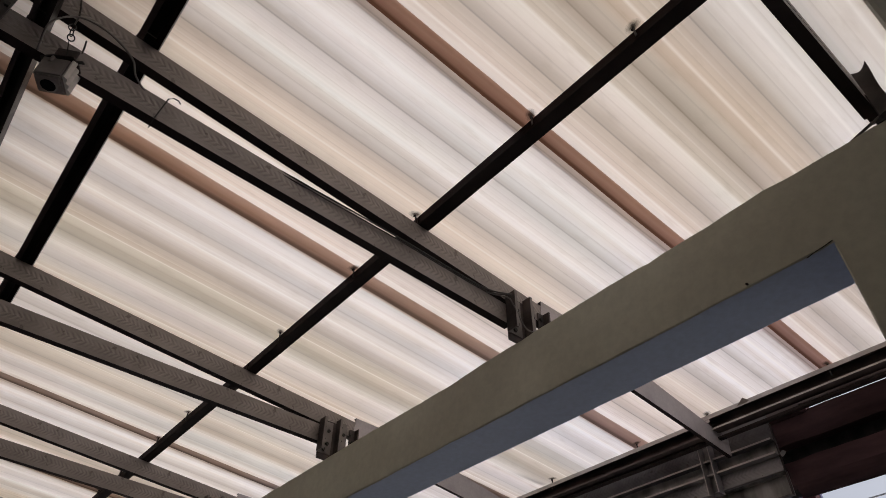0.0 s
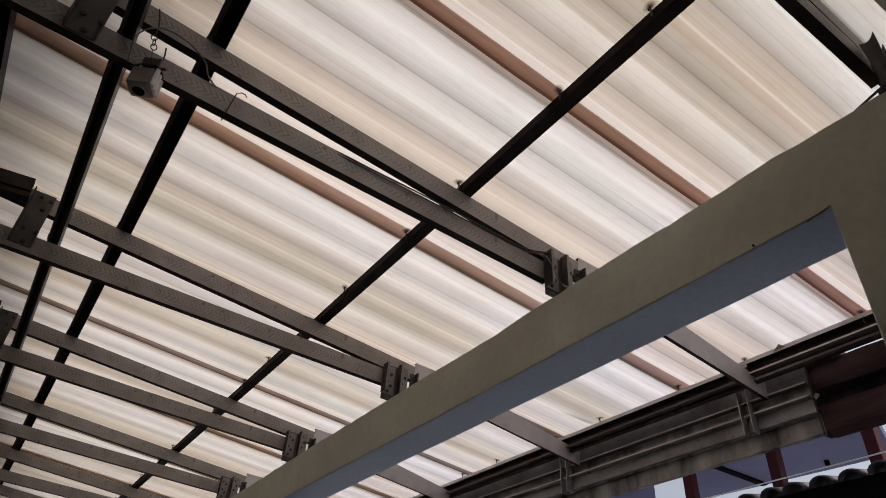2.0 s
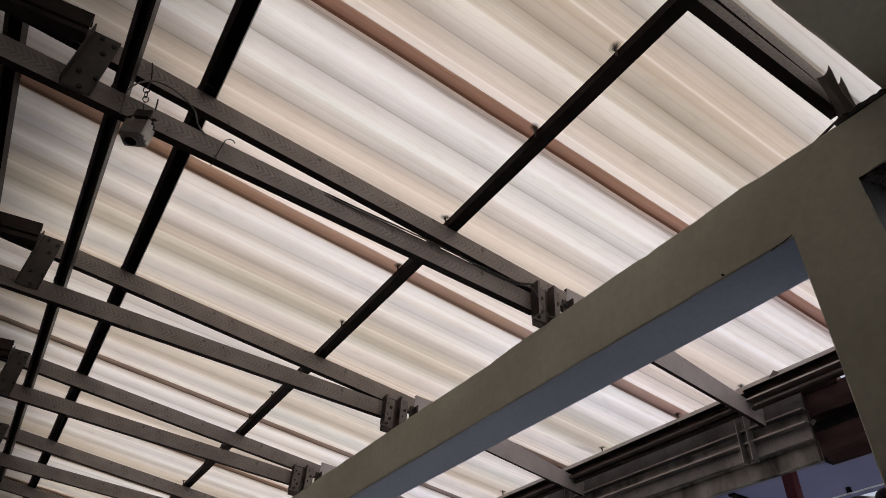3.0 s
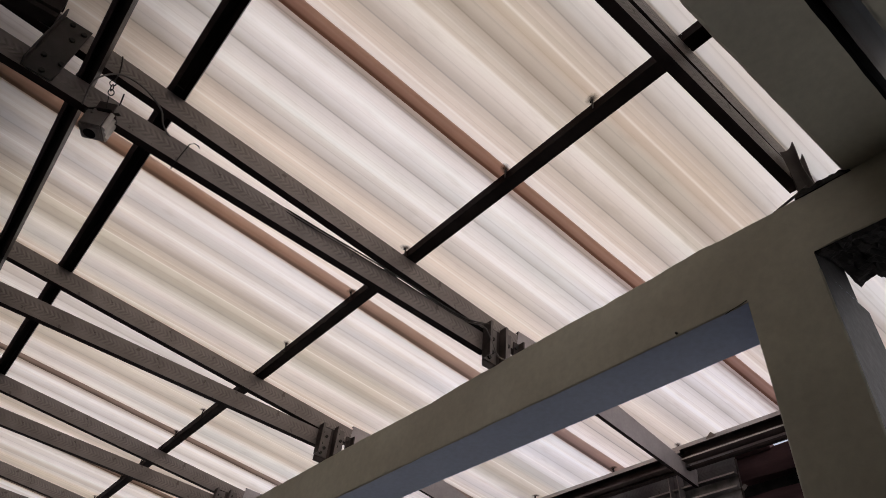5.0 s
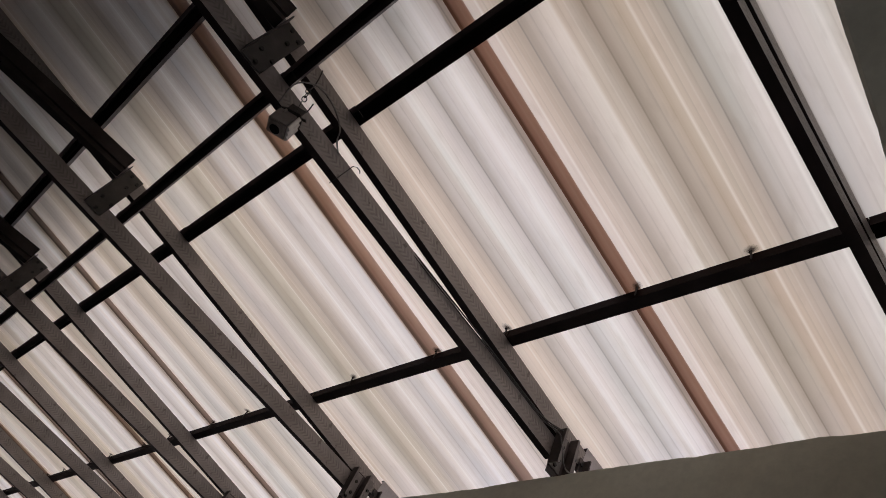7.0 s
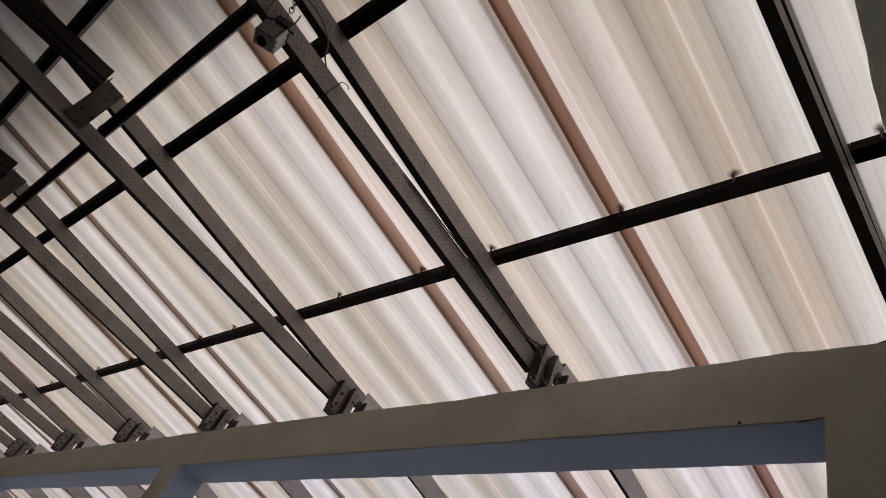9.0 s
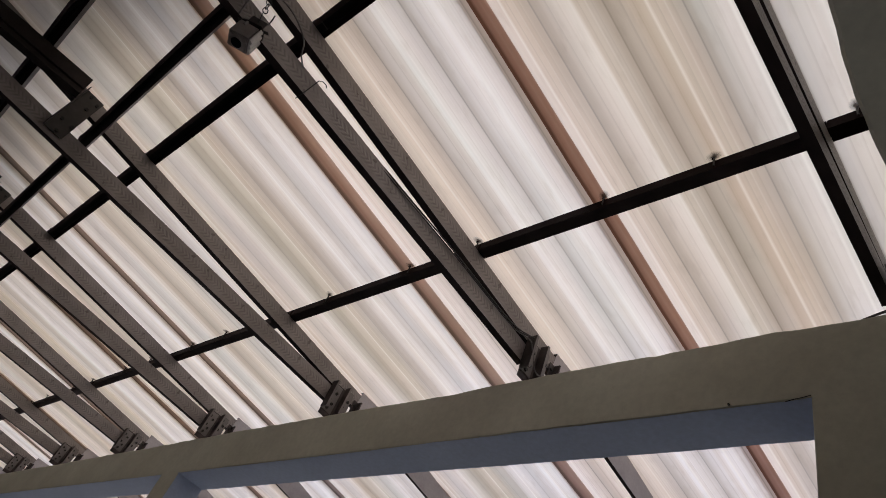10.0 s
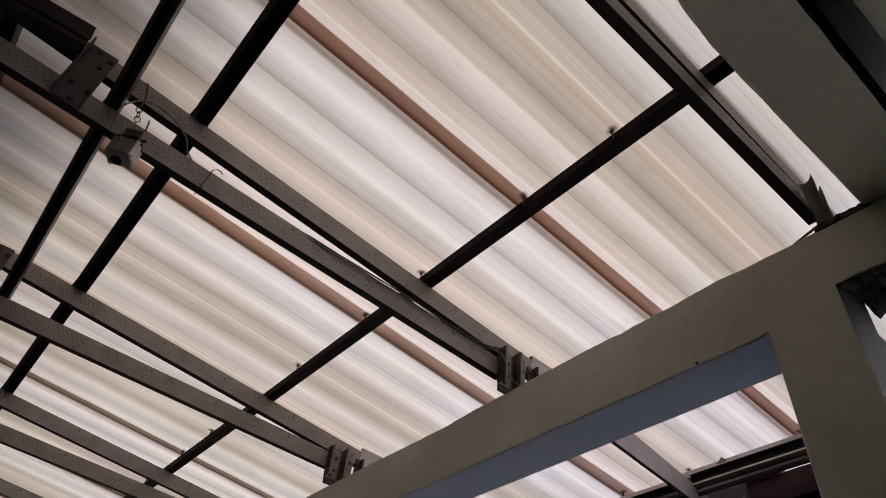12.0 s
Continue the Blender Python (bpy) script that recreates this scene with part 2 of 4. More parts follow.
BLOT = rust_blot("rust_blot", (0.05, 0.030, 0.022), (0.13, 0.085, 0.065))
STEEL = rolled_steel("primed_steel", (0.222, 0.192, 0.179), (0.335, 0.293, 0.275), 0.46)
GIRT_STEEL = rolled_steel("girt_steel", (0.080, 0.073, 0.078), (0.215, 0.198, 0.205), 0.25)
LOW_GIRT_STEEL = rolled_steel("pale_girt_steel", (0.16, 0.147, 0.150), (0.36, 0.335, 0.340), 0.25)
SPLICE_STEEL = mottled("splice_steel", (0.045, 0.038, 0.034), (0.095, 0.082, 0.075), 0.6, 0.2, 9.0, 80.0, 0.25)
STEEL_PLAIN = mottled("plate_steel", (0.10, 0.086, 0.080), (0.24, 0.21, 0.198), 0.55, 0.2, 8.0, 80.0, 0.2)
DARK_STEEL = mottled("dark_steel", (0.008, 0.0035, 0.0035), (0.017, 0.0085, 0.008), 0.7, 0.0, 6.0, 70.0, 0.15, gloss=0.04)
DARK_FLANGE = mottled("shaded_flange", (0.017, 0.009, 0.0085), (0.036, 0.022, 0.021), 0.6, 0.0, 8.0, 70.0, 0.2, gloss=0.2)
TIE_STEEL = mottled("glossy_dark_steel", (0.018, 0.012, 0.012), (0.042, 0.031, 0.030), 0.42, 0.0, 6.0, 70.0, 0.15, gloss=0.25)
LIP_DARK = mottled("brown_lip_paint", (0.045, 0.029, 0.028), (0.10, 0.07, 0.067), 0.5, 0.0, 8.0, 70.0, 0.2, gloss=0.3)
ARM_STEEL = mottled("blue_grey_steel", (0.33, 0.30, 0.305), (0.48, 0.445, 0.45), 0.55, 0.2, 7.0, 90.0, 0.25)
CLEAT_STEEL = mottled("pale_cleat_steel", (0.17, 0.158, 0.160), (0.34, 0.32, 0.322), 0.55, 0.2, 9.0, 90.0, 0.25)
STRUT_STEEL = mottled("brown_strut_steel", (0.020, 0.013, 0.012), (0.055, 0.040, 0.037), 0.6, 0.0, 8.0, 70.0, 0.2, gloss=0.15)
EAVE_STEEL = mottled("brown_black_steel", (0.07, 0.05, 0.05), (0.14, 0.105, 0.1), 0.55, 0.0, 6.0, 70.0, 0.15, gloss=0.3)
LIP_STEEL = mottled("lit_lip_steel", (0.44, 0.39, 0.375), (0.64, 0.58, 0.56), 0.5, 0.2, 9.0, 80.0, 0.15)
BRACKET_DARK = mottled("rusty_dark_plate", (0.025, 0.017, 0.016), (0.085, 0.064, 0.060), 0.6, 0.1, 14.0, 90.0, 0.3)
BOLT = mottled("bolt_steel", (0.014, 0.012, 0.011), (0.04, 0.034, 0.031), 0.6, 0.2, 40.0, 200.0, 0.1)
PAINT = mottled("cream_paint", (0.49, 0.472, 0.383), (0.63, 0.617, 0.51), 0.7, 0.0, 2.2, 45.0, 0.2)
# undersides and reveals: the bluish sky light on them put into the colour
SOFFIT = mottled("skylit_paint", (0.455, 0.525, 0.68), (0.525, 0.60, 0.76), 0.7, 0.0, 1.6, 50.0, 0.12)
DARK_PLASTER = mottled("dark_masonry", (0.012, 0.011, 0.010), (0.05, 0.045, 0.041), 0.9, 0.0, 9.0, 40.0, 0.8, gloss=0.1)
ROUGH_BLACK = mottled("rough_black", (0.010, 0.009, 0.009), (0.04, 0.036, 0.034), 0.8, 0.0, 20.0, 90.0, 0.9, gloss=0.2)
# faces turned to the dark side room: their shade put into the colour
SHADED_PAINT = mottled("shaded_paint", (0.011, 0.010, 0.0103), (0.026, 0.024, 0.0243), 0.7, 0.0, 7.0, 50.0, 0.4)
FLOOR = mottled("floor_cement", (0.02, 0.019, 0.018), (0.035, 0.032, 0.03), 0.7, 0.0, 1.0, 30.0, 0.1)
WALL = mottled("wall_plaster", (0.09, 0.084, 0.073), (0.13, 0.124, 0.106), 0.8, 0.0, 1.0, 30.0, 0.1)
GROUND = mottled("ground_dirt", (0.44, 0.43, 0.42), (0.55, 0.54, 0.52), 0.95, 0.0, 0.3, 8.0, 0.3)
FASCIA = mottled("stained_panel", (0.055, 0.047, 0.044), (0.44, 0.41, 0.385), 0.6, 0.1, 9.0, 60.0, 0.2, (1, 1, 0.35))
MAROON = mottled("maroon_wood", (0.032, 0.018, 0.0195), (0.15, 0.085, 0.09), 0.75, 0.0, 6.0, 60.0, 0.5, (0.25, 1, 1), gloss=0.1)
TILE = mottled("clay_tile", (0.032, 0.023, 0.033), (0.09, 0.067, 0.09), 0.5, 0.0, 9.0, 60.0, 0.3)
RED_POST = mottled("red_paint", (0.05, 0.007, 0.011), (0.085, 0.013, 0.018), 0.6, 0.0, 4.0, 50.0, 0.1, gloss=0.15)
HOUSE = mottled("house_plaster", (0.105, 0.113, 0.225), (0.16, 0.172, 0.33), 0.8, 0.0, 0.8, 20.0, 0.1)
WHITE = mottled("white_paint", (0.7, 0.7, 0.72), (0.8, 0.8, 0.82), 0.6, 0.0, 2.0, 30.0, 0.1)
LEAF = mottled("dry_leaf", (0.16, 0.12, 0.10), (0.34, 0.28, 0.24), 0.8, 0.0, 30.0, 200.0, 0.3)
CABLE = mottled("cable_sheath", (0.10, 0.09, 0.086), (0.2, 0.182, 0.175), 0.5, 0.0, 20.0, 100.0, 0.1)
CABLE_DARK = mottled("shaded_cable_sheath", (0.018, 0.014, 0.013), (0.05, 0.043, 0.040), 0.5, 0.0, 20.0, 100.0, 0.1)
BOX_GREY = mottled("grey_casing", (0.20, 0.175, 0.163), (0.31, 0.272, 0.253), 0.5, 0.0, 12.0, 120.0, 0.15)
FLAP_GREY = mottled("lit_casing", (0.52, 0.49, 0.46), (0.70, 0.665, 0.63), 0.5, 0.0, 14.0, 120.0, 0.15)
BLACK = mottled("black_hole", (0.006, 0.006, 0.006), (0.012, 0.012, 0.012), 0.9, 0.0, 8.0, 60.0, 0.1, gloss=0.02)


# ---- mesh helpers ----
def finish(name, bm, mat, parent=None, label="", smooth=False):
    me = bpy.data.meshes.new(name)
    bmesh.ops.recalc_face_normals(bm, faces=bm.faces)
    bm.to_mesh(me)
    bm.free()
    for mt in (mat if isinstance(mat, (list, tuple)) else [mat]):
        me.materials.append(mt)
    if smooth:
        for p in me.polygons:
            p.use_smooth = True
    ob = new(name, me)
    if parent:
        ob.parent = parent
    if label:
        ob["label"] = label
    return ob


def part(name, bm, mat, parent, label="", smooth=False):
    return finish(name, bm, mat, parent, label, smooth)


def share(name, source, parent, loc, rot=(0, 0, 0)):
    ob = new(name, source.data)
    ob.parent, ob.location, ob.rotation_euler = parent, loc, rot
    return ob


def extrude(profile, y0, y1, bm=None, axis="y", steps=1):
    """A closed outline of (u, v) points drawn out along an axis: y gives (u, s, v), x gives (s, u, v), z gives (u, v, s)."""
    bm = bm or bmesh.new()
    rings = []
    for k in range(steps + 1):
        s = y0 + (y1 - y0) * k / steps
        place = {"y": lambda u, v: (u, s, v), "x": lambda u, v: (s, u, v), "z": lambda u, v: (u, v, s)}[axis]
        rings.append([bm.verts.new(place(u, v)) for u, v in profile])
    n = len(profile)
    for a, b in zip(rings, rings[1:]):
        for i in range(n):
            bm.faces.new((a[i], a[(i + 1) % n], b[(i + 1) % n], b[i]))
    bm.faces.new(rings[0][::-1])
    bm.faces.new(rings[-1])
    return bm


def block(x0, x1, y0, y1, z0, z1, bevel=0.0, bm=None):
    bm = bm or bmesh.new()
    before = set(bm.verts)
    bmesh.ops.create_cube(bm, size=1.0)
    vs = [v for v in bm.verts if v not in before]
    for v in vs:
        v.co = Vector((x0 + (v.co.x + 0.5) * (x1 - x0), y0 + (v.co.y + 0.5) * (y1 - y0), z0 + (v.co.z + 0.5) * (z1 - z0)))
    if bevel:
        es = list({e for v in vs for e in v.link_edges})
        bmesh.ops.bevel(bm, geom=es, offset=bevel, segments=2, affect="EDGES")
    return bm


def channel(h, w, t=0.003, lip=0.0, side=-1):
    """The outline of a C section, web in the plane u = 0, flanges towards side, middle at v = 0."""
    a = h / 2
    pts = [(0, -a), (0, a), (w, a)]
    if lip:
        pts += [(w, a - lip), (w - t, a - lip), (w - t, a - t)]
    else:
        pts += [(w, a - t)]
    pts += [(t, a - t), (t, -a + t)]
    if lip:
        pts += [(w - t, -a + t), (w - t, -a + lip), (w, -a + lip), (w, -a)]
    else:
        pts += [(w, -a + t), (w, -a)]
    return [(side * u, v) for u, v in pts]


def tube(points, radius, sides=8, bm=None):
    """A round rod or cable along points."""
    bm = bm or bmesh.new()
    pts = [Vector(p) for p in points]
    rings = []
    for i, p in enumerate(pts):
        d = (pts[min(i + 1, len(pts) - 1)] - pts[max(i - 1, 0)]).normalized()
        ref = Vector((0, 0, 1)) if abs(d.z) < 0.9 else Vector((1, 0, 0))
        u = d.cross(ref).normalized()
        w = d.cross(u)
        rings.append([bm.verts.new(p + radius * (math.cos(2 * math.pi * k / sides) * u + math.sin(2 * math.pi * k / sides) * w)) for k in range(sides)])
    for a, b in zip(rings, rings[1:]):
        for k in range(sides):
            bm.faces.new((a[k], a[(k + 1) % sides], b[(k + 1) % sides], b[k]))
    bm.faces.new(rings[0][::-1])
    bm.faces.new(rings[-1])
    return bm


def smooth_path(points, n=8):
    """A soft line through points (Catmull-Rom)."""
    p = [Vector(q) for q in points]
    p = [2 * p[0] - p[1]] + p + [2 * p[-1] - p[-2]]
    out = []
    for i in range(1, len(p) - 2):
        for k in range(n):
            t = k / n
            out.append(0.5 * ((2 * p[i]) + (p[i + 1] - p[i - 1]) * t + (2 * p[i - 1] - 5 * p[i] + 4 * p[i + 1] - p[i + 2]) * t * t + (3 * p[i] - p[i - 1] - 3 * p[i + 1] + p[i + 2]) * t ** 3))
    out.append(p[-2])
    return out


def empty(name, loc=(0, 0, 0)):
    ob = new(name)
    ob.location = loc
    return ob


# ---- ground, floor, walls that close the place ----
bm = bmesh.new()
bmesh.ops.create_grid(bm, x_segments=8, y_segments=8, size=400)
ground = tagged(finish("ground", bm, GROUND), "pale cement ground reaching to the horizon", "ground", kind="structure")
ground.location.z = -0.05
floor = tagged(finish("floor", block(X_LEFT, 4.2, Y_BACK, Y_BEAM_BACK, -0.04, 0.0), FLOOR), "dark cement floor of the covered yard", "floor", kind="structure")
tagged(finish("wall_back", block(X_LEFT, 4.2, Y_BACK - 0.2, Y_BACK, 0.0, roof_z(Y_BACK) + 0.05), WALL), "plain plastered wall behind the yard", "wall", kind="structure")
tagged(finish("wall_left", block(X_LEFT - 0.2, X_LEFT, Y_BACK - 0.2, Y_BEAM_BACK, 0.0, roof_z(0) + 0.3), WALL), "plain plastered end wall of the yard", "wall", kind="structure")
tagged(finish("wall_right", block(4.2, 4.4, Y_BACK - 0.2, Y_BEAM_BACK, 0.0, Z0 + 0.35), WALL), "plain plastered wall of the side room", "wall", kind="structure")


# ---- concrete frame ----
COLUMNS = ((-0.173, -0.014), (-3.135, -2.967), (-6.09, -5.93), (-9.05, -8.89))


def plain(x):
    """0 where a column carries the beam, so that the two meet flush, 1 elsewhere."""
    return min(1.0, min(max(0.0, max(a * U - x, x - b * U) - 0.01) / 0.03 for a, b in COLUMNS))


def beam_rise(x):
    """How far the beam's hand-floated top stands above its mean height, at x."""
    return U * float(np.interp(x / U, (-3.2, -2.6, -1.9, -1.4, -0.9, -0.4, -0.25, -0.1), (0.0, 0.008, 0.004, 0.003, 0.009, 0.012, 0.020, 0.012)))


def rough_beam(x0, x1, y0, y1, z0, z1, steps, seed, edge=0.004):
    """A plastered beam along x with hand-floated, slightly wavy edges; its underside takes the second material."""
    bm = bmesh.new()
    rings = []
    for k in range(steps + 1):
        x = x0 + (x1 - x0) * k / steps
        n = [noise.noise(Vector((x * 2.3, seed + j * 7.1, 0.0))) + 0.6 * noise.noise(Vector((x * 11.0, seed + j * 3.7, 5.0))) for j in range(6)]
        q = plain(x)
        low = [q * v for v in n]
        r = 0.00005 + 0.003 * q * (1 + n[1])
        top = z1 + beam_rise(x)
        chip = -2.5 * max(0.0, noise.noise(Vector((x * 7.0, seed, 9.0))) - 0.32) * 3.0
        rings.append([bm.verts.new(c) for c in (
            (x, y0 + r + 0.3 * edge * low[0], z0 + edge * 0.9 * low[0]), (x, y0 + 0.4 * edge * low[1], z0 + r + edge * 0.9 * low[0]),
            (x, y0 + 0.4 * edge * low[2], top - 0.010 + edge * (2.0 * n[3] + chip)), (x, y0 + 0.012, top + edge * (2.0 * n[3] + chip)),
            (x, y1, top + edge * n[4]), (x, y1, z0 + edge * 0.5 * low[5]))])
    for a, b in zip(rings, rings[1:]):
        for i in range(6):
            f = bm.faces.new((a[i], a[(i + 1) % 6], b[(i + 1) % 6], b[i]))
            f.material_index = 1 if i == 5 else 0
    bm.faces.new(rings[0][::-1])
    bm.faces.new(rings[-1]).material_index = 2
    return bm


X_COL = -0.014 * U
beam = tagged(finish("wall_beam_front", rough_beam(X_LEFT, X_COL, Y_BEAM, Y_BEAM_BACK, Z_BEAM, Z_BEAM_TOP, 520, 1.0), [PAINT, SOFFIT, SHADED_PAINT]),
              "cream-painted concrete beam, bluish sky light put into its underside colour", "beam", kind="structure")


def column(x0, x1, seed, blue=(3, 5), back=Y_BEAM_BACK - 0.002):
    bm = bmesh.new()
    rings, n = [], 24
    for k in range(n + 1):
        z = Z_BEAM * k / n
        j = [0.0025 * noise.noise(Vector((seed, z * 3.0, q * 5.0))) for q in range(4)]
        c = 0.004
        rings.append([bm.verts.new(v) for v in ((x0 + j[0], Y_BEAM + 0.004, z), (x0 + c + j[0], Y_BEAM, z), (x1 - c + j[1], Y_BEAM, z), (x1 + j[1], Y_BEAM + 0.004, z),
                                                 (x1 + j[2], back, z), (x0 + j[3], back, z))])
    for a, b in zip(rings, rings[1:]):
        for i in range(6):
            f = bm.faces.new((a[i], a[(i + 1) % 6], b[(i + 1) % 6], b[i]))
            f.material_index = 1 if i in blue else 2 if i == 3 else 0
    bm.faces.new(rings[0][::-1])
    return bm


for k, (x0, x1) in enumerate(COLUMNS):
    tagged(finish("column", column(x0 * U, x1 * U, k * 9.0, (5,), 0.55 * U) if k == 0 else column(x0 * U, x1 * U, k * 9.0), [PAINT, SOFFIT, SHADED_PAINT]), "cream-painted square concrete column under the beam", "column", "columns under the beam", "structure")

# the lintel beside the corner column, its underside broken and black
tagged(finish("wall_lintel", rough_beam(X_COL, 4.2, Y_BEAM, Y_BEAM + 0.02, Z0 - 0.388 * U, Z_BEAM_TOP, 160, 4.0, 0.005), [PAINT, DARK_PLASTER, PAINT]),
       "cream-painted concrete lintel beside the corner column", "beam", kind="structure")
tagged(finish("wall_lintel_core", block(X_COL, 4.2, Y_BEAM + 0.021, 0.55 * U, Z0 - 0.335 * U, Z_BEAM_TOP), DARK_PLASTER), "dark masonry core of the lintel", "beam", kind="structure")
bm = bmesh.new()
rings = []
for k in range(301):
    x = X_COL + 0.004 + 2.2 * k / 300
    ring = []
    for j in range(14):
        y = Y_BEAM + 0.003 + (0.555 * U - Y_BEAM) * j / 13
        d = 0.016 * noise.noise(Vector((x * 25, y * 25, 2.0))) + 0.013 * noise.noise(Vector((x * 80, y * 80, 7.0))) + 0.008 * noise.noise(Vector((x * 190, y * 190, 4.0)))
        hang = 0.396 - 0.10 * max(0.0, min(0.08, x / U)) if j < 2 else 0.385 - 0.03 * min(1.0, (j - 1) / 5)
        ring.append(bm.verts.new((x, y + (0.004 * noise.noise(Vector((x * 70, 1, 1))) if j == 0 else 0), Z0 - hang * U - d * (0.6 if j == 0 else 1.0))))
    ring += [bm.verts.new((x, 0.553 * U, Z0 - 0.325 * U)), bm.verts.new((x, Y_BEAM + 0.019, Z0 - 0.33 * U))]
    rings.append(ring)
for a, b in zip(rings, rings[1:]):
    for i in range(16):
        bm.faces.new((a[i], a[(i + 1) % 16], b[(i + 1) % 16], b[i]))
tagged(finish("trim_broken_masonry", bm, ROUGH_BLACK), "ragged black broken masonry under the lintel", "masonry", kind="structure")

# side beam overhead, running from the back wall to the front beam, and the unlit roof beyond it
bm = bmesh.new()
rings, n = [], 160
for k in range(n + 1):
    y = Y_BACK + (Y_BEAM_BACK - Y_BACK) * k / n
    e = [0.005 * noise.noise(Vector((y * 1.2, q * 9.0, 3.0))) + 0.003 * noise.noise(Vector((y * 14.0, q * 9.0, 8.0))) for q in range(3)]
    xa, xb, zs = (0.094 + 0.1 * max(0.0, -0.2 - y / U)) * U + e[0], 0.243 * U + e[1], Z0 - 0.232 * U
    rings.append([bm.verts.new(v) for v in ((xa, y, zs + 0.008), (xa + 0.008, y, zs), (xb - 0.008, y, zs), (xb, y, zs + 0.008), (xb, y, roof_z(y) + 0.13), (xa, y, roof_z(y) + 0.03))])
for a, b in zip(rings, rings[1:]):
    for i in range(6):
        f = bm.faces.new((a[i], a[(i + 1) % 6], b[(i + 1) % 6], b[i]))
        # the slot side is black: the slot's shade put into the colour
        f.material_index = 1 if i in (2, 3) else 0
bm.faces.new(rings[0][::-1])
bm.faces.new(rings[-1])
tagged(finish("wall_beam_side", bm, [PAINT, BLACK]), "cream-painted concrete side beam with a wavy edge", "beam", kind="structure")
# no light reaches this ceiling; its darkness is put into the colour
tagged(finish("ceiling_side_room", block(0.243 * U, 4.2, Y_BACK, Y_BEAM_BACK + 0.05, Z0 + 0.12, Z0 + 0.2), BLACK), "side-room ceiling, its unlit dark put into a black colour", "ceiling", kind="structure")

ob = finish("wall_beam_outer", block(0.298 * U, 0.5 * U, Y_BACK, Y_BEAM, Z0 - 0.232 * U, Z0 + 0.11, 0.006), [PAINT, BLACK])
# upright faces along the slot carry its shade as black
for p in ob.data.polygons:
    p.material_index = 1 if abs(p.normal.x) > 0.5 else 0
tagged(ob, "cream-painted concrete beam beyond the dark slot", "beam", kind="structure")

# ---- translucent roof ----
PURLIN_H, PURLIN_W, AMP = 0.044, 0.042, 0.018
roof = tagged(empty("roof"), "weathered translucent corrugated fibreglass roof", "roof", kind="structure")
CREST0 = -0.570 * U     # the crest of the overlap nearest to the corner


def fold(x):
    """The height of a sheet above its valleys; a crest at x = 0."""
    return AMP * (0.5 + 0.5 * math.cos(2 * math.pi * x / PITCH))


def sheet_mesh(waves, lap, seed, dz=0.0):
    """One corrugated sheet with its first crest at x = 0, and a little sag."""
    bm = bmesh.new()
    nx, ny = int((waves + lap) * 16), 26
    y0, y1 = Y_BACK, 1.5 * U
    grid = []
    for j in range(ny + 1):
        y = y0 + (y1 - y0) * j / ny
        row = []
        for i in range(nx + 1):
            x = PITCH * (-0.34 + (waves + 0.34 + lap / 2) * i / nx)
            z = 0.005 + fold(x) + 0.003 * noise.noise(Vector((x * 2 + seed, y * 1.5, 0)))
            row.append(bm.verts.new((x, y, roof_z(y) + PURLIN_H + 0.003 + z + dz)))
        grid.append(row)
    for a, b in zip(grid, grid[1:]):
        for i in range(nx):
            bm.faces.new((a[i], a[i + 1], b[i + 1], b[i]))
    return bm


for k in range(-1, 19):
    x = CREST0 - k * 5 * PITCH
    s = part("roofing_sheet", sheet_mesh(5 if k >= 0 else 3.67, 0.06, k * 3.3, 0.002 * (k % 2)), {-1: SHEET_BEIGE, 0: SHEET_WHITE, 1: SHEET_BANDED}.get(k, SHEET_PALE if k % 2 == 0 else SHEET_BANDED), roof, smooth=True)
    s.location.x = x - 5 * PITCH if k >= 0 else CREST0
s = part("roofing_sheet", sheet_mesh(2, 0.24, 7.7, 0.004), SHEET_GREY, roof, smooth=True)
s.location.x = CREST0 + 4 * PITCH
for k in range(0, 19):
    # the lapped strip along each joint, brown at the first, greyer beyond
    side, width = ((-0.200, 0.285), (-0.270, 0.390))[k] if k < 2 else (-0.210, 0.27)
    bm = bmesh.new()
    across = bm.verts.layers.float.new("across")
    grid = []
    for j in range(27):
        y = Y_BACK + (1.5 * U - Y_BACK) * j / 26
        row = []
        for i in range(9):
            x = PITCH * (side + width * i / 8)
            row.append(bm.verts.new((x + 0.003 * noise.noise(Vector((y * 3, k, i > 4))), y, roof_z(y) + PURLIN_H + 0.001 + fold(x))))
            row[-1][across] = i / 8
        grid.append(row)
    for a, b in zip(grid, grid[1:]):
        for i in range(8):
            bm.faces.new((a[i], a[i + 1], b[i + 1], b[i]))
    st = part("joint_strip", bm, JOINT if k < 1 else JOINT_GREY if k < 2 else JOINT_DARK, roof, "brown weathered lap strip" if k < 1 else "grey-brown lap strip", True)
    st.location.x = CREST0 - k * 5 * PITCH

# unseen slab added above the back of the roof, only to shade it
slab_edge = [(0.1 * U, Y_BACK - 0.4), (0.1 * U, -0.66 * U), (-1.05 * U, -0.64 * U), (-1.6 * U, -0.89 * U), (-2.05 * U, -0.93 * U), (-2.4 * U, -0.78 * U), (-3.4 * U, -0.74 * U), (-6.0 * U, -0.35 * U), (X_LEFT, -0.2 * U), (X_LEFT, Y_BACK - 0.4)]
tagged(finish("ceiling_shade_slab", extrude(slab_edge, roof_z(-1.0 * U) + 0.68, roof_z(-1.0 * U) + 0.84, axis="z"), WALL), "plain unseen slab added to shade the back of the roof", "slab", kind="structure")

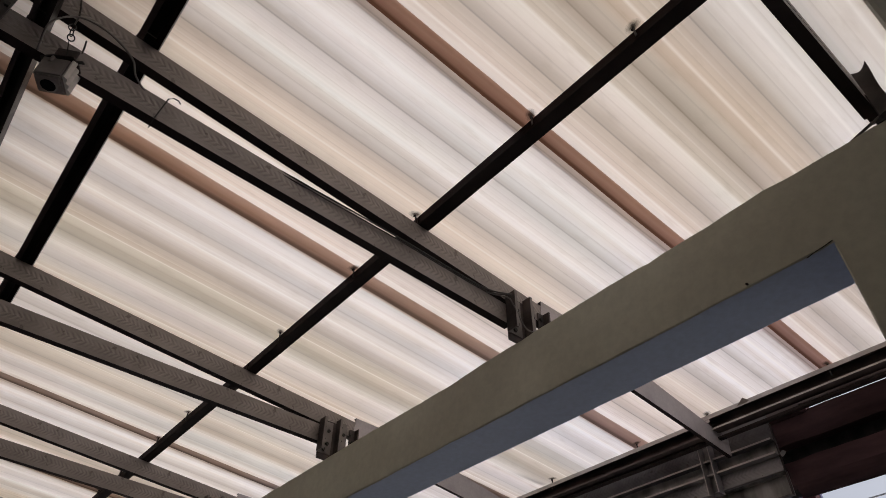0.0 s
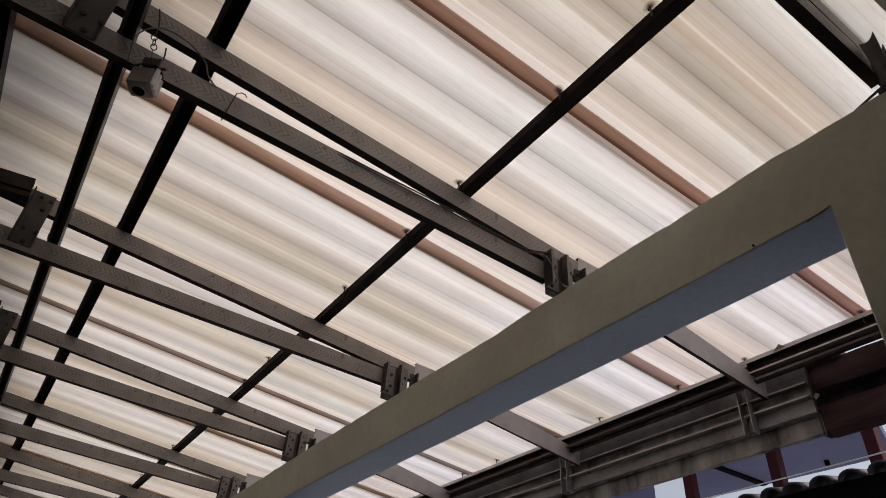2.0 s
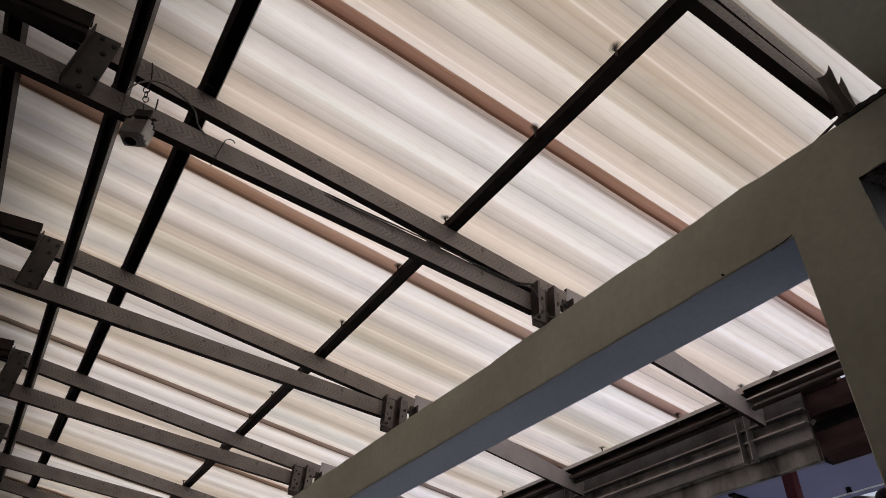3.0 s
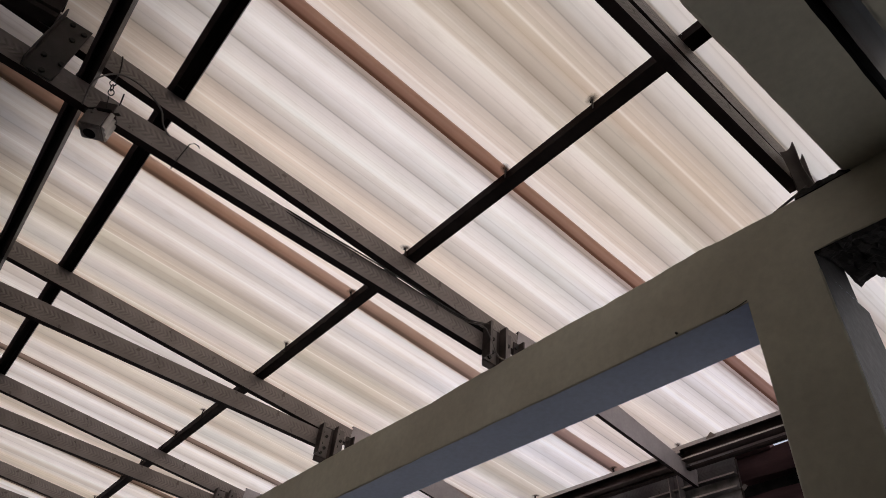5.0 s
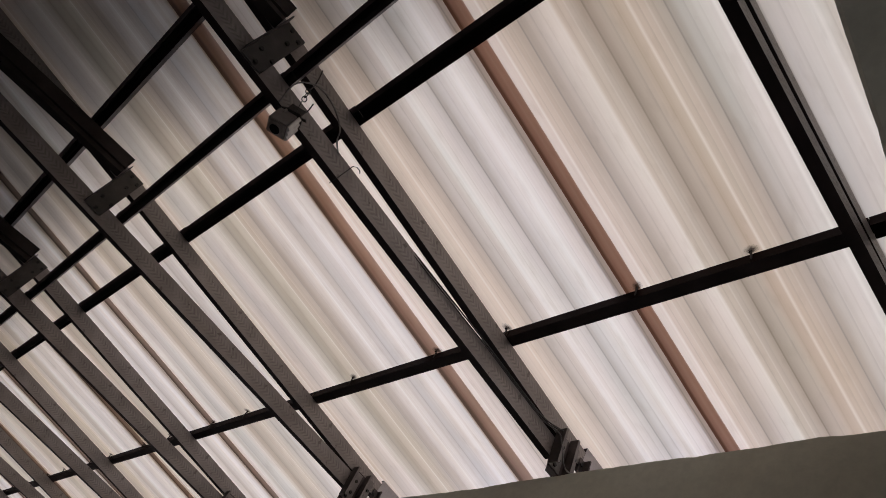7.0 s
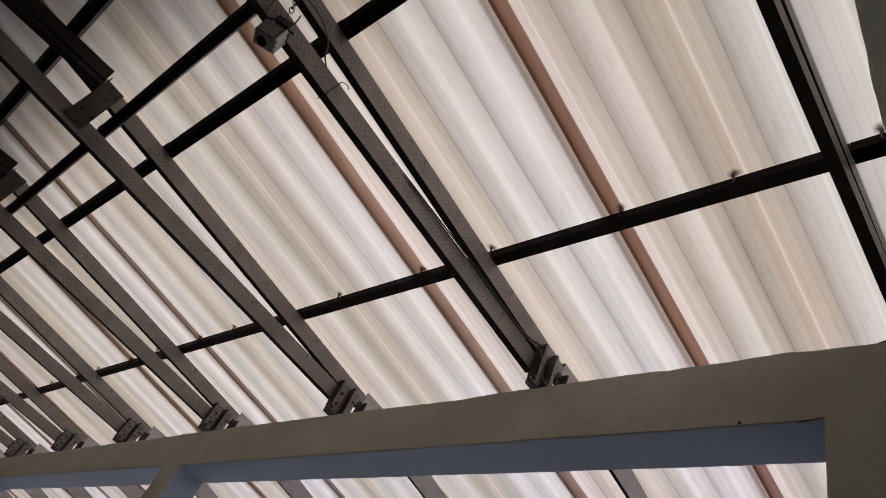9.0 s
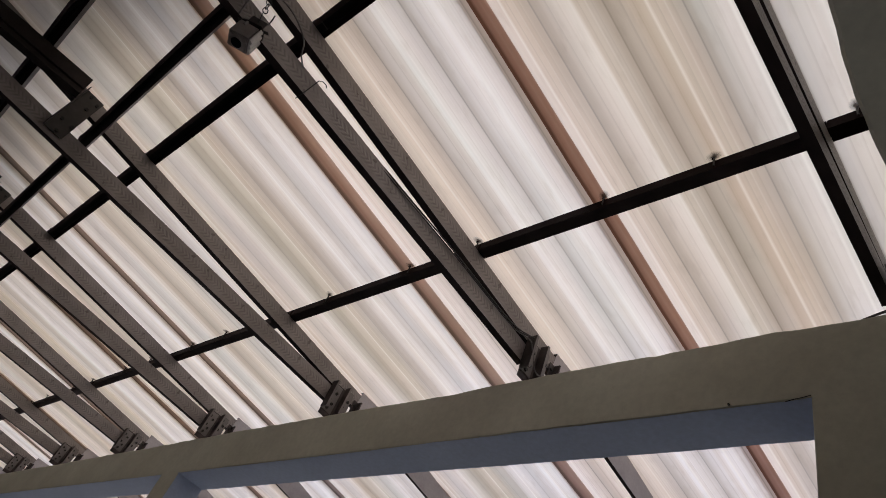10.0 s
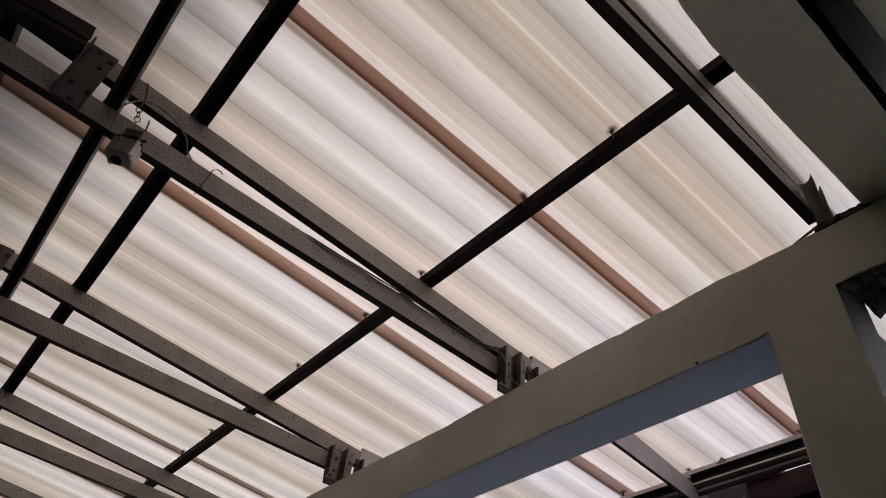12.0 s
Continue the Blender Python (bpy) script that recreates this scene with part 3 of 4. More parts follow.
# twig lying at the eave
twig = finish("twig", tube(smooth_path([(-1.882 * U, 1.265 * U, 0.030), (-1.87 * U, 1.31 * U, 0.026), (-1.86 * U, 1.36 * U, 0.022), (-1.85 * U, 1.41 * U, 0.018)], 4), 0.009, 6), STAIN)
twig.location.z = roof_z(1.34 * U) + PURLIN_H + 0.020
tagged(twig, "short brown twig lying on the translucent roofing sheet", "twig")

# ---- trusses ----
H_CH, W_CH = 0.078, 0.030
ANG_UP = math.atan(SLOPE)


def bolt_mesh(r=0.0082, h=0.006):
    bm = bmesh.new()
    bmesh.ops.create_cone(bm, cap_ends=True, segments=6, radius1=r, radius2=r * 0.92, depth=h)
    bmesh.ops.rotate(bm, verts=bm.verts, matrix=Matrix.Rotation(radians(90), 3, "Y"))
    return bm


def angle(y0, y1, z0, z1, x=0.004, reach=0.034, t=0.004):
    """An upright angle: one leg against the chords, the other standing out at its room end."""
    bm = extrude([(x, y0), (x, y1), (x + t, y1), (x + t, y0 + t), (x + reach, y0 + t), (x + reach, y0)], z0, z1, axis="z")
    bm.normal_update()
    for f in bm.faces:
        f.material_index = 1 if abs(f.normal.y) > 0.5 and f.calc_center_median().y < y0 + 0.01 else 0
    return bm


def lipped_angle(y0, y1, z0, z1, reach, x=0.004, t=0.004, lip=0.011):
    """An upright angle whose standing leg is turned in again at its outer end."""
    bm = extrude([(x, y0), (x, y1), (x + t, y1), (x + t, y0 + t), (x + reach - t, y0 + t), (x + reach - t, y0 + lip), (x + reach, y0 + lip), (x + reach, y0)], z0, z1, axis="z")
    bm.normal_update()
    for f in bm.faces:
        f.material_index = 1 if abs(f.normal.y) > 0.5 and f.calc_center_median().y < y0 + 0.003 else 0
    return bm


strut_profile = [(0, 0.046), (0, -0.014), (-0.010, -0.016), (-0.010, -0.026), (0, -0.028), (0, -0.046), (-0.045, -0.046), (-0.045, -0.034), (-0.042, -0.034), (-0.042, -0.043),
                 (-0.013, -0.043), (-0.013, 0.043), (-0.042, 0.043), (-0.042, 0.034), (-0.045, 0.034), (-0.045, 0.046)]


def torn_plate(y, z0, z1, reach, seed):
    """A buckled strip standing up from the beam: drawn in at its waist, torn to a horn at its outer top corner."""
    bm = bmesh.new()
    sides = []
    for back in (0.0, 0.004):
        grid = []
        for k in range(11):
            f = k / 10
            row = []
            for i in range(7):
                u = i / 6
                x = 0.004 + (reach - 0.006 * math.sin(math.pi * f) ** 2) * u
                top = 0.012 * u ** 3 - 0.004 * math.sin(math.pi * u)
                row.append(bm.verts.new((x, y - 0.034 * f + back + 0.006 * math.sin(math.pi * u) + 0.003 * math.sin(3 * f + seed), z0 + (z1 + top - z0) * f)))
            grid.append(row)
        sides.append(grid)
    for g in sides:
        for a, b in zip(g, g[1:]):
            for i in range(6):
                bm.faces.new((a[i], a[i + 1], b[i + 1], b[i]))
    p, q = sides
    rim = lambda g: [r[0] for r in g] + g[-1][1:] + [r[-1] for r in g[-2::-1]] + g[0][-2:0:-1]
    e, h = rim(p), rim(q)
    for i in range(len(e)):
        bm.faces.new((e[i], e[(i + 1) % len(e)], h[(i + 1) % len(h)], h[i]))
    return bm


def build_truss(dy=0.0, low_z=-0.118, low_slope=LOW_SLOPE, torn=False):
    """dy: how much further over the beam the bracket sits; low_z, low_slope: the bottom chord's top at the middle purlin, and its fall."""
    th = empty("roof_truss")
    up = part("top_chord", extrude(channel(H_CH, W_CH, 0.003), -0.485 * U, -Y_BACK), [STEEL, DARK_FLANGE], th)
    up.data.transform(Matrix.Diagonal((-1, 1, 1, 1)))
    up.rotation_euler = (ANG_UP, 0, math.pi)
    up.location = (0, 0, -0.002 * U - H_CH / 2)
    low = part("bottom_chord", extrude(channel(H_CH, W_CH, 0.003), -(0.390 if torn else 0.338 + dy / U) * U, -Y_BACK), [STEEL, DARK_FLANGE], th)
    low.data.transform(Matrix.Diagonal((-1, 1, 1, 1)))
    low.rotation_euler = (math.atan(low_slope), 0, math.pi)
    low.location = (0, 0, low_z - H_CH / 2)
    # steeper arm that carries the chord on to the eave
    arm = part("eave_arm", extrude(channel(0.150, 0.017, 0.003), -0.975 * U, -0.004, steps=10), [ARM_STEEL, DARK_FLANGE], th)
    for v in arm.data.vertices:
        v.co.z -= 0.068 * abs(v.co.y) / (0.975 * U) + 0.035 * max(0.0, 1 - abs(v.co.y) / (0.2 * U)) if v.co.z > 0 else 0.0
    arm.data.transform(Matrix.Diagonal((-1, 1, 1, 1)))
    arm.rotation_euler = (math.atan(0.126), 0, math.pi)
    arm.location = (0.001, 0.47 * U, -0.147 + 0.150 / 2)
    # shade on the flanges is put into a darker colour than the webs
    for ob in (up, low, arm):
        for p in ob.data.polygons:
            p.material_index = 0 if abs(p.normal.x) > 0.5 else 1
    # raking strut, its open side to the room
    st = part("strut", extrude(strut_profile, 0.0, 1.25), STRUT_STEEL, th, "dark channel strut")
    st.data.transform(Matrix.Diagonal((1, -1, 1, 1)))
    st.rotation_euler = (math.atan(0.09), 0, 0)
    st.location = (0.046, -1.112 * U, 0.080 * U)
    first = None

    def bolts(holder, places, x):
        nonlocal first
        for y, z in places:
            y += dy if y > 0 else 0.0
            if first is None:
                first = part("bolt", bolt_mesh(), BOLT, holder)
                first.location = (x, y, z)
            else:
                share("bolt", first, holder, (x, y, z))

    sp = part("splice_plate", angle(-1.105 * U, -1.035 * U, -0.118 * U, 0.098 * U), [SPLICE_STEEL, BRACKET_DARK], th)
    bolts(sp, ((-1.078 * U, 0.082 * U), (-1.046 * U, 0.072 * U), (-1.058 * U, 0.033 * U), (-1.082 * U, -0.058 * U), (-1.042 * U, -0.058 * U), (-1.064 * U, -0.106 * U)), 0.011)
    part("stiffener", block(0.008, 0.018, -1.037 * U, -1.034 * U, -0.116 * U, -0.052 * U), SPLICE_STEEL, th)
    if torn:
        part("bracket_plate", torn_plate(0.358 * U, -0.228 * U, -0.100 * U, 0.038, 0.0), STEEL_PLAIN, th, "buckled torn steel strip")
        part("bracket_plate", torn_plate(0.425 * U, -0.228 * U, -0.082 * U, 0.030, 1.5), STEEL_PLAIN, th, "buckled torn steel strip")
        part("gusset", block(0.0005, 0.0035, 0.352 * U, 0.43 * U, -0.243 * U, -0.15 * U), BRACKET_DARK, th)
        return th
    b1 = part("bracket_plate", lipped_angle(0.318 * U + dy, 0.375 * U + dy, -0.214 * U, -0.088 * U, 0.044), [STEEL_PLAIN, BRACKET_DARK], th)
    bolts(b1, ((0.338 * U, -0.112 * U), (0.358 * U, -0.125 * U), (0.340 * U, -0.160 * U), (0.357 * U, -0.176 * U), (0.345 * U, -0.20 * U)), 0.011)
    b2 = part("bracket_plate", lipped_angle(0.390 * U + dy, 0.437 * U + dy, -0.222 * U, -0.073 * U, 0.036), [STEEL_PLAIN, BRACKET_DARK], th)
    bolts(b2, ((0.408 * U, -0.095 * U), (0.424 * U, -0.12 * U), (0.410 * U, -0.15 * U)), 0.011)
    b3 = part("cleat", extrude([(u, v * U + dy) for u, v in ((0.004, 0.45), (0.004, 0.477), (0.036, 0.477), (0.036, 0.472), (0.009, 0.472), (0.009, 0.45))], -0.155 * U, -0.088 * U, axis="z"), BRACKET_DARK, th)
    bolts(b3, ((0.459 * U, -0.11 * U), (0.461 * U, -0.14 * U)), 0.012)
    part("gusset", block(0.0005, 0.0035, 0.322 * U + dy, 0.44 * U + dy, -0.238 * U, -0.082 * U), BRACKET_DARK, th)
    return th


corner_truss = tagged(build_truss(0.0, -0.1053, LOW_SLOPE, True), "grey primed steel channel truss beside the corner column", "roof truss", "trusses under the roof")
corner_truss.location = (0, 0, Z0)
truss = build_truss()
tagged(truss, "grey primed steel channel truss bolted to the concrete beam", "roof truss", "trusses under the roof")
truss.location = (-U, 0, Z0)
second = tagged(build_truss(0.0, -0.113, 0.0246), "grey primed steel channel truss with a nearly level bottom chord", "roof truss", "trusses under the roof")
second.location = (-2 * U, 0, Z0)
for i in range(3, N_TRUSS):
    copy_thing(truss, pose(-i * U, 0, Z0))


# ---- purlins and tie bars ----
def purlin(name, y, z, h, w, mat, label, category, group, hollow=False, lips=None):
    """A bar across all trusses: one lipped channel length to a bay, with a thin cleat where two lengths meet."""
    th = tagged(empty(name, (0, y, z)), label, category, group)
    th.rotation_euler.x = -ANG_UP
    prof = [(-u - w / 2, v + h / 2) for u, v in channel(h, w, 0.003, 0.014, -1)]
    if hollow:
        # open below, with a lip turned in along both lower edges
        a, t, lip = w / 2, 0.003, 0.27 * w
        prof = [(-a, 0), (-a, h), (a, h), (a, 0), (a - lip, 0), (a - lip, t), (a - t, t), (a - t, h - t), (t - a, h - t), (t - a, t), (lip - a, t), (lip - a, 0)]
    master = part("bar_length", extrude(prof, -U + 0.001, -0.001, axis="x"), [mat, LIP_DARK if hollow else DARK_FLANGE, lips or DARK_FLANGE], th)
    for p in master.data.polygons:
        p.material_index = 0 if p.normal.z > -0.5 or p.center.z > 0.004 else 2 if hollow and p.center.y > 0 else 1
    for i in range(1, 12):
        share("bar_length", master, th, (-i * U, 0, 0))
    part("bar_length", extrude(prof, 0.001, 0.16 * U, axis="x"), mat, th)
    cleat = part("cleat", block(-0.026, 0.0, -w / 2 - 0.003, -w / 2 - 0.0005, 0.002, h - 0.006), mat, th)
    for i in range(1, 12):
        share("cleat", cleat, th, (-i * U, 0, 0))
    return th


for y, w in ((0.012, PURLIN_W), (-0.7985, 0.060), (-1.295, 0.052), (-2.05, 0.052), (-2.8, 0.052)):
    purlin("purlin", y * U, roof_z(y * U), PURLIN_H, w, DARK_STEEL if y > 0 else TIE_STEEL, "dark painted steel purlin under the roofing sheets", "purlin", "purlins", y < 0, DARK_STEEL)
tie_y = -0.987 * U
purlin("tie_bar", tie_y, Z0 - 0.114 - LOW_SLOPE * tie_y, 0.050, 0.042, TIE_STEEL, "dark glossy steel tie bar lying on the bottom chords", "tie bar", "tie bars", True, TIE_STEEL)

# ---- hook bolts through the sheets ----
def hook_bolt(length=0.022):
    th = empty("hook_bolt")
    part("rod", tube([(0, 0, -0.02), (0, 0, 0.008), (0.001, 0.002, length)], 0.0032, 6), BOLT, th)
    bm = bmesh.new()
    bmesh.ops.create_cone(bm, cap_ends=True, segments=12, radius1=0.0048, radius2=0.0035, depth=0.003)
    w = part("washer", bm, DARK_STEEL, th)
    w.location = (0.001, 0.004, length - 0.004)
    bm = bmesh.new()
    for q in range(18):
        a, rad = 2 * math.pi * q / 18, 0.021 + 0.004 * noise.noise(Vector((q * 1.7, 3.0, 0)))
        bm.verts.new((rad * math.cos(a), 1.35 * rad * math.sin(a) + 0.004, length + 0.003))
    bm.faces.new(list(bm.verts))
    part("rust_stain", bm, BLOT, th, "brown rust stain round the bolt")
    return th


hook = tagged(hook_bolt(), "rusty hook bolt holding a roofing sheet to a purlin", "hook bolt", "hook bolts")
eave_hook = tagged(hook_bolt(0.032), "long rusty hook bolt holding a roofing sheet to the eave purlin", "hook bolt", "hook bolts")
hooks, eave_hooks = [(0.062 * U, 0)], []
for k in range(0, 14):
    base = CREST0 - k * 5 * PITCH
    hooks += [(base + 0.010, 0), (base + 2 * PITCH + 0.015, 0)]
    eave_hooks += [(base + 0.014, 0), (base - 3 * PITCH + 0.025, 0)]
for master, places, yy, drop in ((hook, hooks, 0.012 * U - 0.0205, PURLIN_H - 0.010), (eave_hook, eave_hooks, 1.3445 * U, -0.008)):
    for n, (x, _) in enumerate(places):
        m = pose(x, yy, roof_z(yy) + drop, 0, 0, 40 * n)
        if n == 0:
            master.matrix_basis = m
        else:
            copy_thing(master, m)

# ---- eave: purlin, girts, flashing, cleats ----
X_EAVE_END = -0.8465 * U
ye = 1.45 * U
yp = 1.383 * U
zp = Z0 - 0.155 * U
prof = [(yp + u, zp + v) for u, v in ((0, -0.034), (0, 0.034), (-0.05, 0.034), (-0.05, 0.016), (-0.047, 0.016), (-0.047, 0.031), (-0.003, 0.031), (-0.003, -0.031), (-0.047, -0.031), (-0.047, -0.027), (-0.05, -0.027), (-0.05, -0.034))]
eave_purlin = tagged(empty("eave_purlin"), "dark steel eave purlin, its open channel lips coloured as lit", "purlin", "purlins")


def eave_length(x0, x1, bright=True):
    bm = extrude(prof, x0, x1, axis="x")
    bmesh.ops.recalc_face_normals(bm, faces=bm.faces)
    # light on the lips put into their colour; lower lip only when bright
    for f in bm.faces:
        c = f.calc_center_median()
        f.material_index = 1 if f.normal.y < -0.5 and c.y < yp - 0.045 and (bright or c.z > zp) else 0
    return part("bar_length", bm, [EAVE_STEEL, LIP_STEEL], eave_purlin)


eave_master = eave_length(-2 * U + 0.0005, -U - 0.0005, False)
for i in range(1, 11):
    share("bar_length", eave_master, eave_purlin, (-i * U, 0, 0))
near_length = eave_length(-U - 0.035, -0.0005)
near_length.location = (0, -0.001, 0.013)
eave_length(0.001, 0.16 * U)
tagged(finish("eave_rail", block(X_LEFT, 0.16 * U, yp - 0.02, yp + 0.004, Z0 - 0.2 * U, Z0 - 0.19 * U, 0.002), STRUT_STEEL), "brown-black steel rail under the eave purlin", "rail")
# folded dry leaf caught on the purlin's lip
bm = bmesh.new()
v = [bm.verts.new(c) for c in ((-0.03, 0, 0), (0.028, 0.004, 0), (0.002, -0.004, 0.022), (-0.024, 0.012, 0.001), (0.024, 0.014, 0.001), (0.004, 0.012, 0.018))]
for q in ((0, 1, 2), (3, 5, 4), (0, 2, 5, 3), (1, 4, 5, 2), (0, 3, 4, 1)):
    bm.faces.new([v[n] for n in q])
ob = finish("dry_leaf", bm, LEAF)
ob.location = (-0.858 * U, 1.337 * U, Z0 - 0.1255 * U)
tagged(ob, "folded dry brown leaf caught on the eave purlin", "leaf")
girt_profile = [(ye, Z0 - 0.1381 * U), (ye, Z0 - 0.2245 * U), (ye - 0.030, Z0 - 0.2300 * U), (ye - 0.030, Z0 - 0.2365 * U), (ye + 0.004, Z0 - 0.2365 * U), (ye + 0.004, Z0 - 0.1381 * U)]
def girt(name, profile, mid, mat):
    """A steel section along x, built along its own y so that the web's marks run with it."""
    ob = finish(name, extrude([(-(u - ye), v - mid) for u, v in profile], X_LEFT, X_EAVE_END), [mat, LIP_STEEL])
    # the lit edge of the lip is put into its colour
    for p in ob.data.polygons:
        p.material_index = 1 if p.normal.x > 0.5 and p.center.x > 0.02 else 0
    ob.location, ob.rotation_euler = (0, ye, mid), (0, 0, -math.pi / 2)
    return ob


g1 = girt("wall_girt_upper", girt_profile, Z0 - 0.1911 * U, GIRT_STEEL)
tagged(g1, "grey steel girt with a turned lower lip", "girt", kind="structure")
tagged(finish("wall_panel_recess", block(X_LEFT, X_EAVE_END, ye + 0.012, ye + 0.018, Z0 - 0.2890 * U, Z0 - 0.2265 * U), FASCIA), "stained grey steel strip between girts", "panel", kind="structure")
g2 = [(ye + 0.002, Z0 - 0.3380 * U), (ye + 0.002, Z0 - 0.2880 * U), (ye - 0.028, Z0 - 0.2860 * U), (ye - 0.028, Z0 - 0.2795 * U), (ye + 0.008, Z0 - 0.2795 * U), (ye + 0.008, Z0 - 0.3430 * U), (ye - 0.012, Z0 - 0.3430 * U), (ye - 0.012, Z0 - 0.3395 * U)]
tagged(girt("wall_girt_lower", g2, Z0 - 0.3119 * U, LOW_GIRT_STEEL), "grey steel girt with a turned upper lip", "girt", kind="structure")
g3 = [(ye + 0.012, Z0 - 0.350 * U), (ye + 0.012, Z0 - 0.338 * U), (ye + 0.026, Z0 - 0.338 * U), (ye + 0.026, Z0 - 0.4190 * U), (ye + 0.002, Z0 - 0.4190 * U), (ye + 0.002, Z0 - 0.4165 * U), (ye + 0.020, Z0 - 0.4165 * U), (ye + 0.020, Z0 - 0.350 * U)]
tagged(finish("wall_flashing", extrude(g3, X_LEFT, X_EAVE_END, axis="x"), FASCIA), "rain-stained grey steel flashing below the girts", "flashing", kind="structure")
cleat_prof = [(0, 0), (0.05, 0), (0.05, -0.045), (0.046, -0.045), (0.046, -0.004), (0.004, -0.004), (0.004, -0.045), (0, -0.045)]
for i in range(1, N_TRUSS):
    ob = finish("girt_cleat", extrude(cleat_prof, Z0 - 0.3575 * U, Z0 - 0.176 * U, axis="z"), [CLEAT_STEEL, LIP_STEEL])
    # flange edges coloured as lit
    for p in ob.data.polygons:
        p.material_index = 1 if p.normal.y < -0.5 and p.center.y < -0.04 else 0
    ob.location = (-i * U - 0.114 * U, ye - 0.004, 0)
    tagged(ob, "upright grey channel cleat on the eave girts", "cleat", "girt cleats")
# dark boarding behind the eave purlin, notched above the neighbour's eave
bm = extrude([(X_LEFT, Z0 - 0.150 * U), (-0.735 * U, Z0 - 0.150 * U), (-0.735 * U, Z0 - 0.137 * U), (0.16 * U, Z0 - 0.137 * U), (0.16 * U, Z0 - 0.065 * U), (X_LEFT, Z0 - 0.065 * U)], 0.0, 0.008)
ob = tagged(finish("trim_eave_boarding", bm, EAVE_STEEL), "dark steel strip behind the eave purlin", "strip", kind="structure")
ob.location.y = ye + 0.020
# end plate of the girts
tagged(finish("end_plate", block(X_EAVE_END, X_EAVE_END + 0.004, ye - 0.003, ye + 0.010, Z0 - 0.4210 * U, Z0 - 0.1740 * U), BRACKET_DARK), "thin dark end plate on the girts", "plate")
bm = extrude([(0.0, 0.0), (0.014, 0.010), (0.026, 0.001), (0.018, -0.008), (0.005, -0.016)], -0.002, 0.001)
ob = finish("torn_flake", bm, CLEAT_STEEL)
ob.location, ob.rotation_euler = (X_EAVE_END + 0.0045, ye - 0.001, Z0 - 0.282 * U), (0.3, 0, 0.15)
tagged(ob, "small torn grey flake of sheet steel on the end plate", "flake")

# ---- neighbour's eave of maroon boards beside the girts ----
yb = 1.49 * U


def eave_board(z0, z1, y0, y1, x0, name, label, mat=MAROON):
    bm = bmesh.new()
    rings = []
    for k in range(41):
        x = x0 + (0.9 * U) * k / 40
        j = [0.005 * noise.noise(Vector((x * 9, z0 * 30, q))) for q in range(4)]
        rings.append([bm.verts.new(v) for v in ((x, y0 + j[0], z0 + j[1]), (x, y0 + j[2], z1 + j[3]), (x, y1, z1), (x, y1, z0))])
    for a, b in zip(rings, rings[1:]):
        for i in range(4):
            bm.faces.new((a[i], a[(i + 1) % 4], b[(i + 1) % 4], b[i]))
    bm.faces.new(rings[0][::-1])
    bm.faces.new(rings[-1])
    return tagged(finish(name, bm, mat), label, "board", "boards of the neighbour's eave")


eave_board(Z0 - 0.247 * U, Z0 - 0.150 * U, yb, yb + 0.05, X_EAVE_END - 0.03, "eave_board", "dark maroon weathered wooden eave board")
eave_board(Z0 - 0.375 * U, Z0 - 0.297 * U, yb + 0.02, yb + 0.06, X_EAVE_END - 0.08, "eave_board", "dark maroon weathered wooden eave board")
# added board behind the gap, the gap's shade put into its black colour
eave_board(Z0 - 0.325 * U, Z0 - 0.20 * U, yb + 0.07, yb + 0.3, X_EAVE_END - 0.14, "eave_board", "dark board added in the shaded gap between the eave boards", ROUGH_BLACK)
tagged(finish("eave_batten", block(X_EAVE_END - 0.06, -0.72 * U, yb - 0.01, yb + 0.04, Z0 - 0.160 * U, Z0 - 0.130 * U, 0.003), MAROON), "short dark maroon batten over the eave board", "batten")
gut = [(yb - 0.02 + 0.05 * math.cos(a), Z0 - 0.392 * U - 0.05 * math.sin(a)) for a in [math.pi * k / 10 for k in range(11)]]
tagged(finish("gutter", extrude(gut, X_EAVE_END + 0.03, X_EAVE_END + 0.9 * U, axis="x"), MAROON), "dark maroon rounded gutter under the eave boards", "gutter")

# ---- beyond: tiled roof edge, cable, neighbouring house ----
yt = 2.2 * U
tiled = tagged(empty("tiled_roof", (0, yt, Z0 - 0.30 * U)), "clay barrel tile roof edge of the neighbour", "tiled roof")
part("roof_board", block(-1.75 * U, 1.2, 0.02, 1.0, -0.6, -0.035), BLACK, tiled, "dark boards under the tiles")


part("wall", block(-1.70 * U, 1.15, 0.12, 0.9, -(Z0 - 0.30 * U) - 0.05, -0.6), WALL, tiled, "plain plastered wall under the tiles")


def barrel(up=True):
    bm = bmesh.new()
    rings = []
    for k in range(5):
        y = 0.45 * k / 4
        rad = 0.066 - 0.010 * k / 4
        outer = [(rad * math.cos(math.pi * q / 8), rad * 0.75 * math.sin(math.pi * q / 8)) for q in range(9)]
        inner = [((rad - 0.012) * math.cos(math.pi * q / 8), (rad - 0.012) * 0.75 * math.sin(math.pi * q / 8)) for q in range(8, -1, -1)]
        rings.append([bm.verts.new((u, y, v if up else -v)) for u, v in outer + inner])
    m = len(rings[0])
    for a, b in zip(rings, rings[1:]):
        for i in range(m):
            bm.faces.new((a[i], a[(i + 1) % m], b[(i + 1) % m], b[i]))
    bm.faces.new(rings[0][::-1])
    bm.faces.new(rings[-1])
    return bm


first_tile = None
rng = random.Random(5)
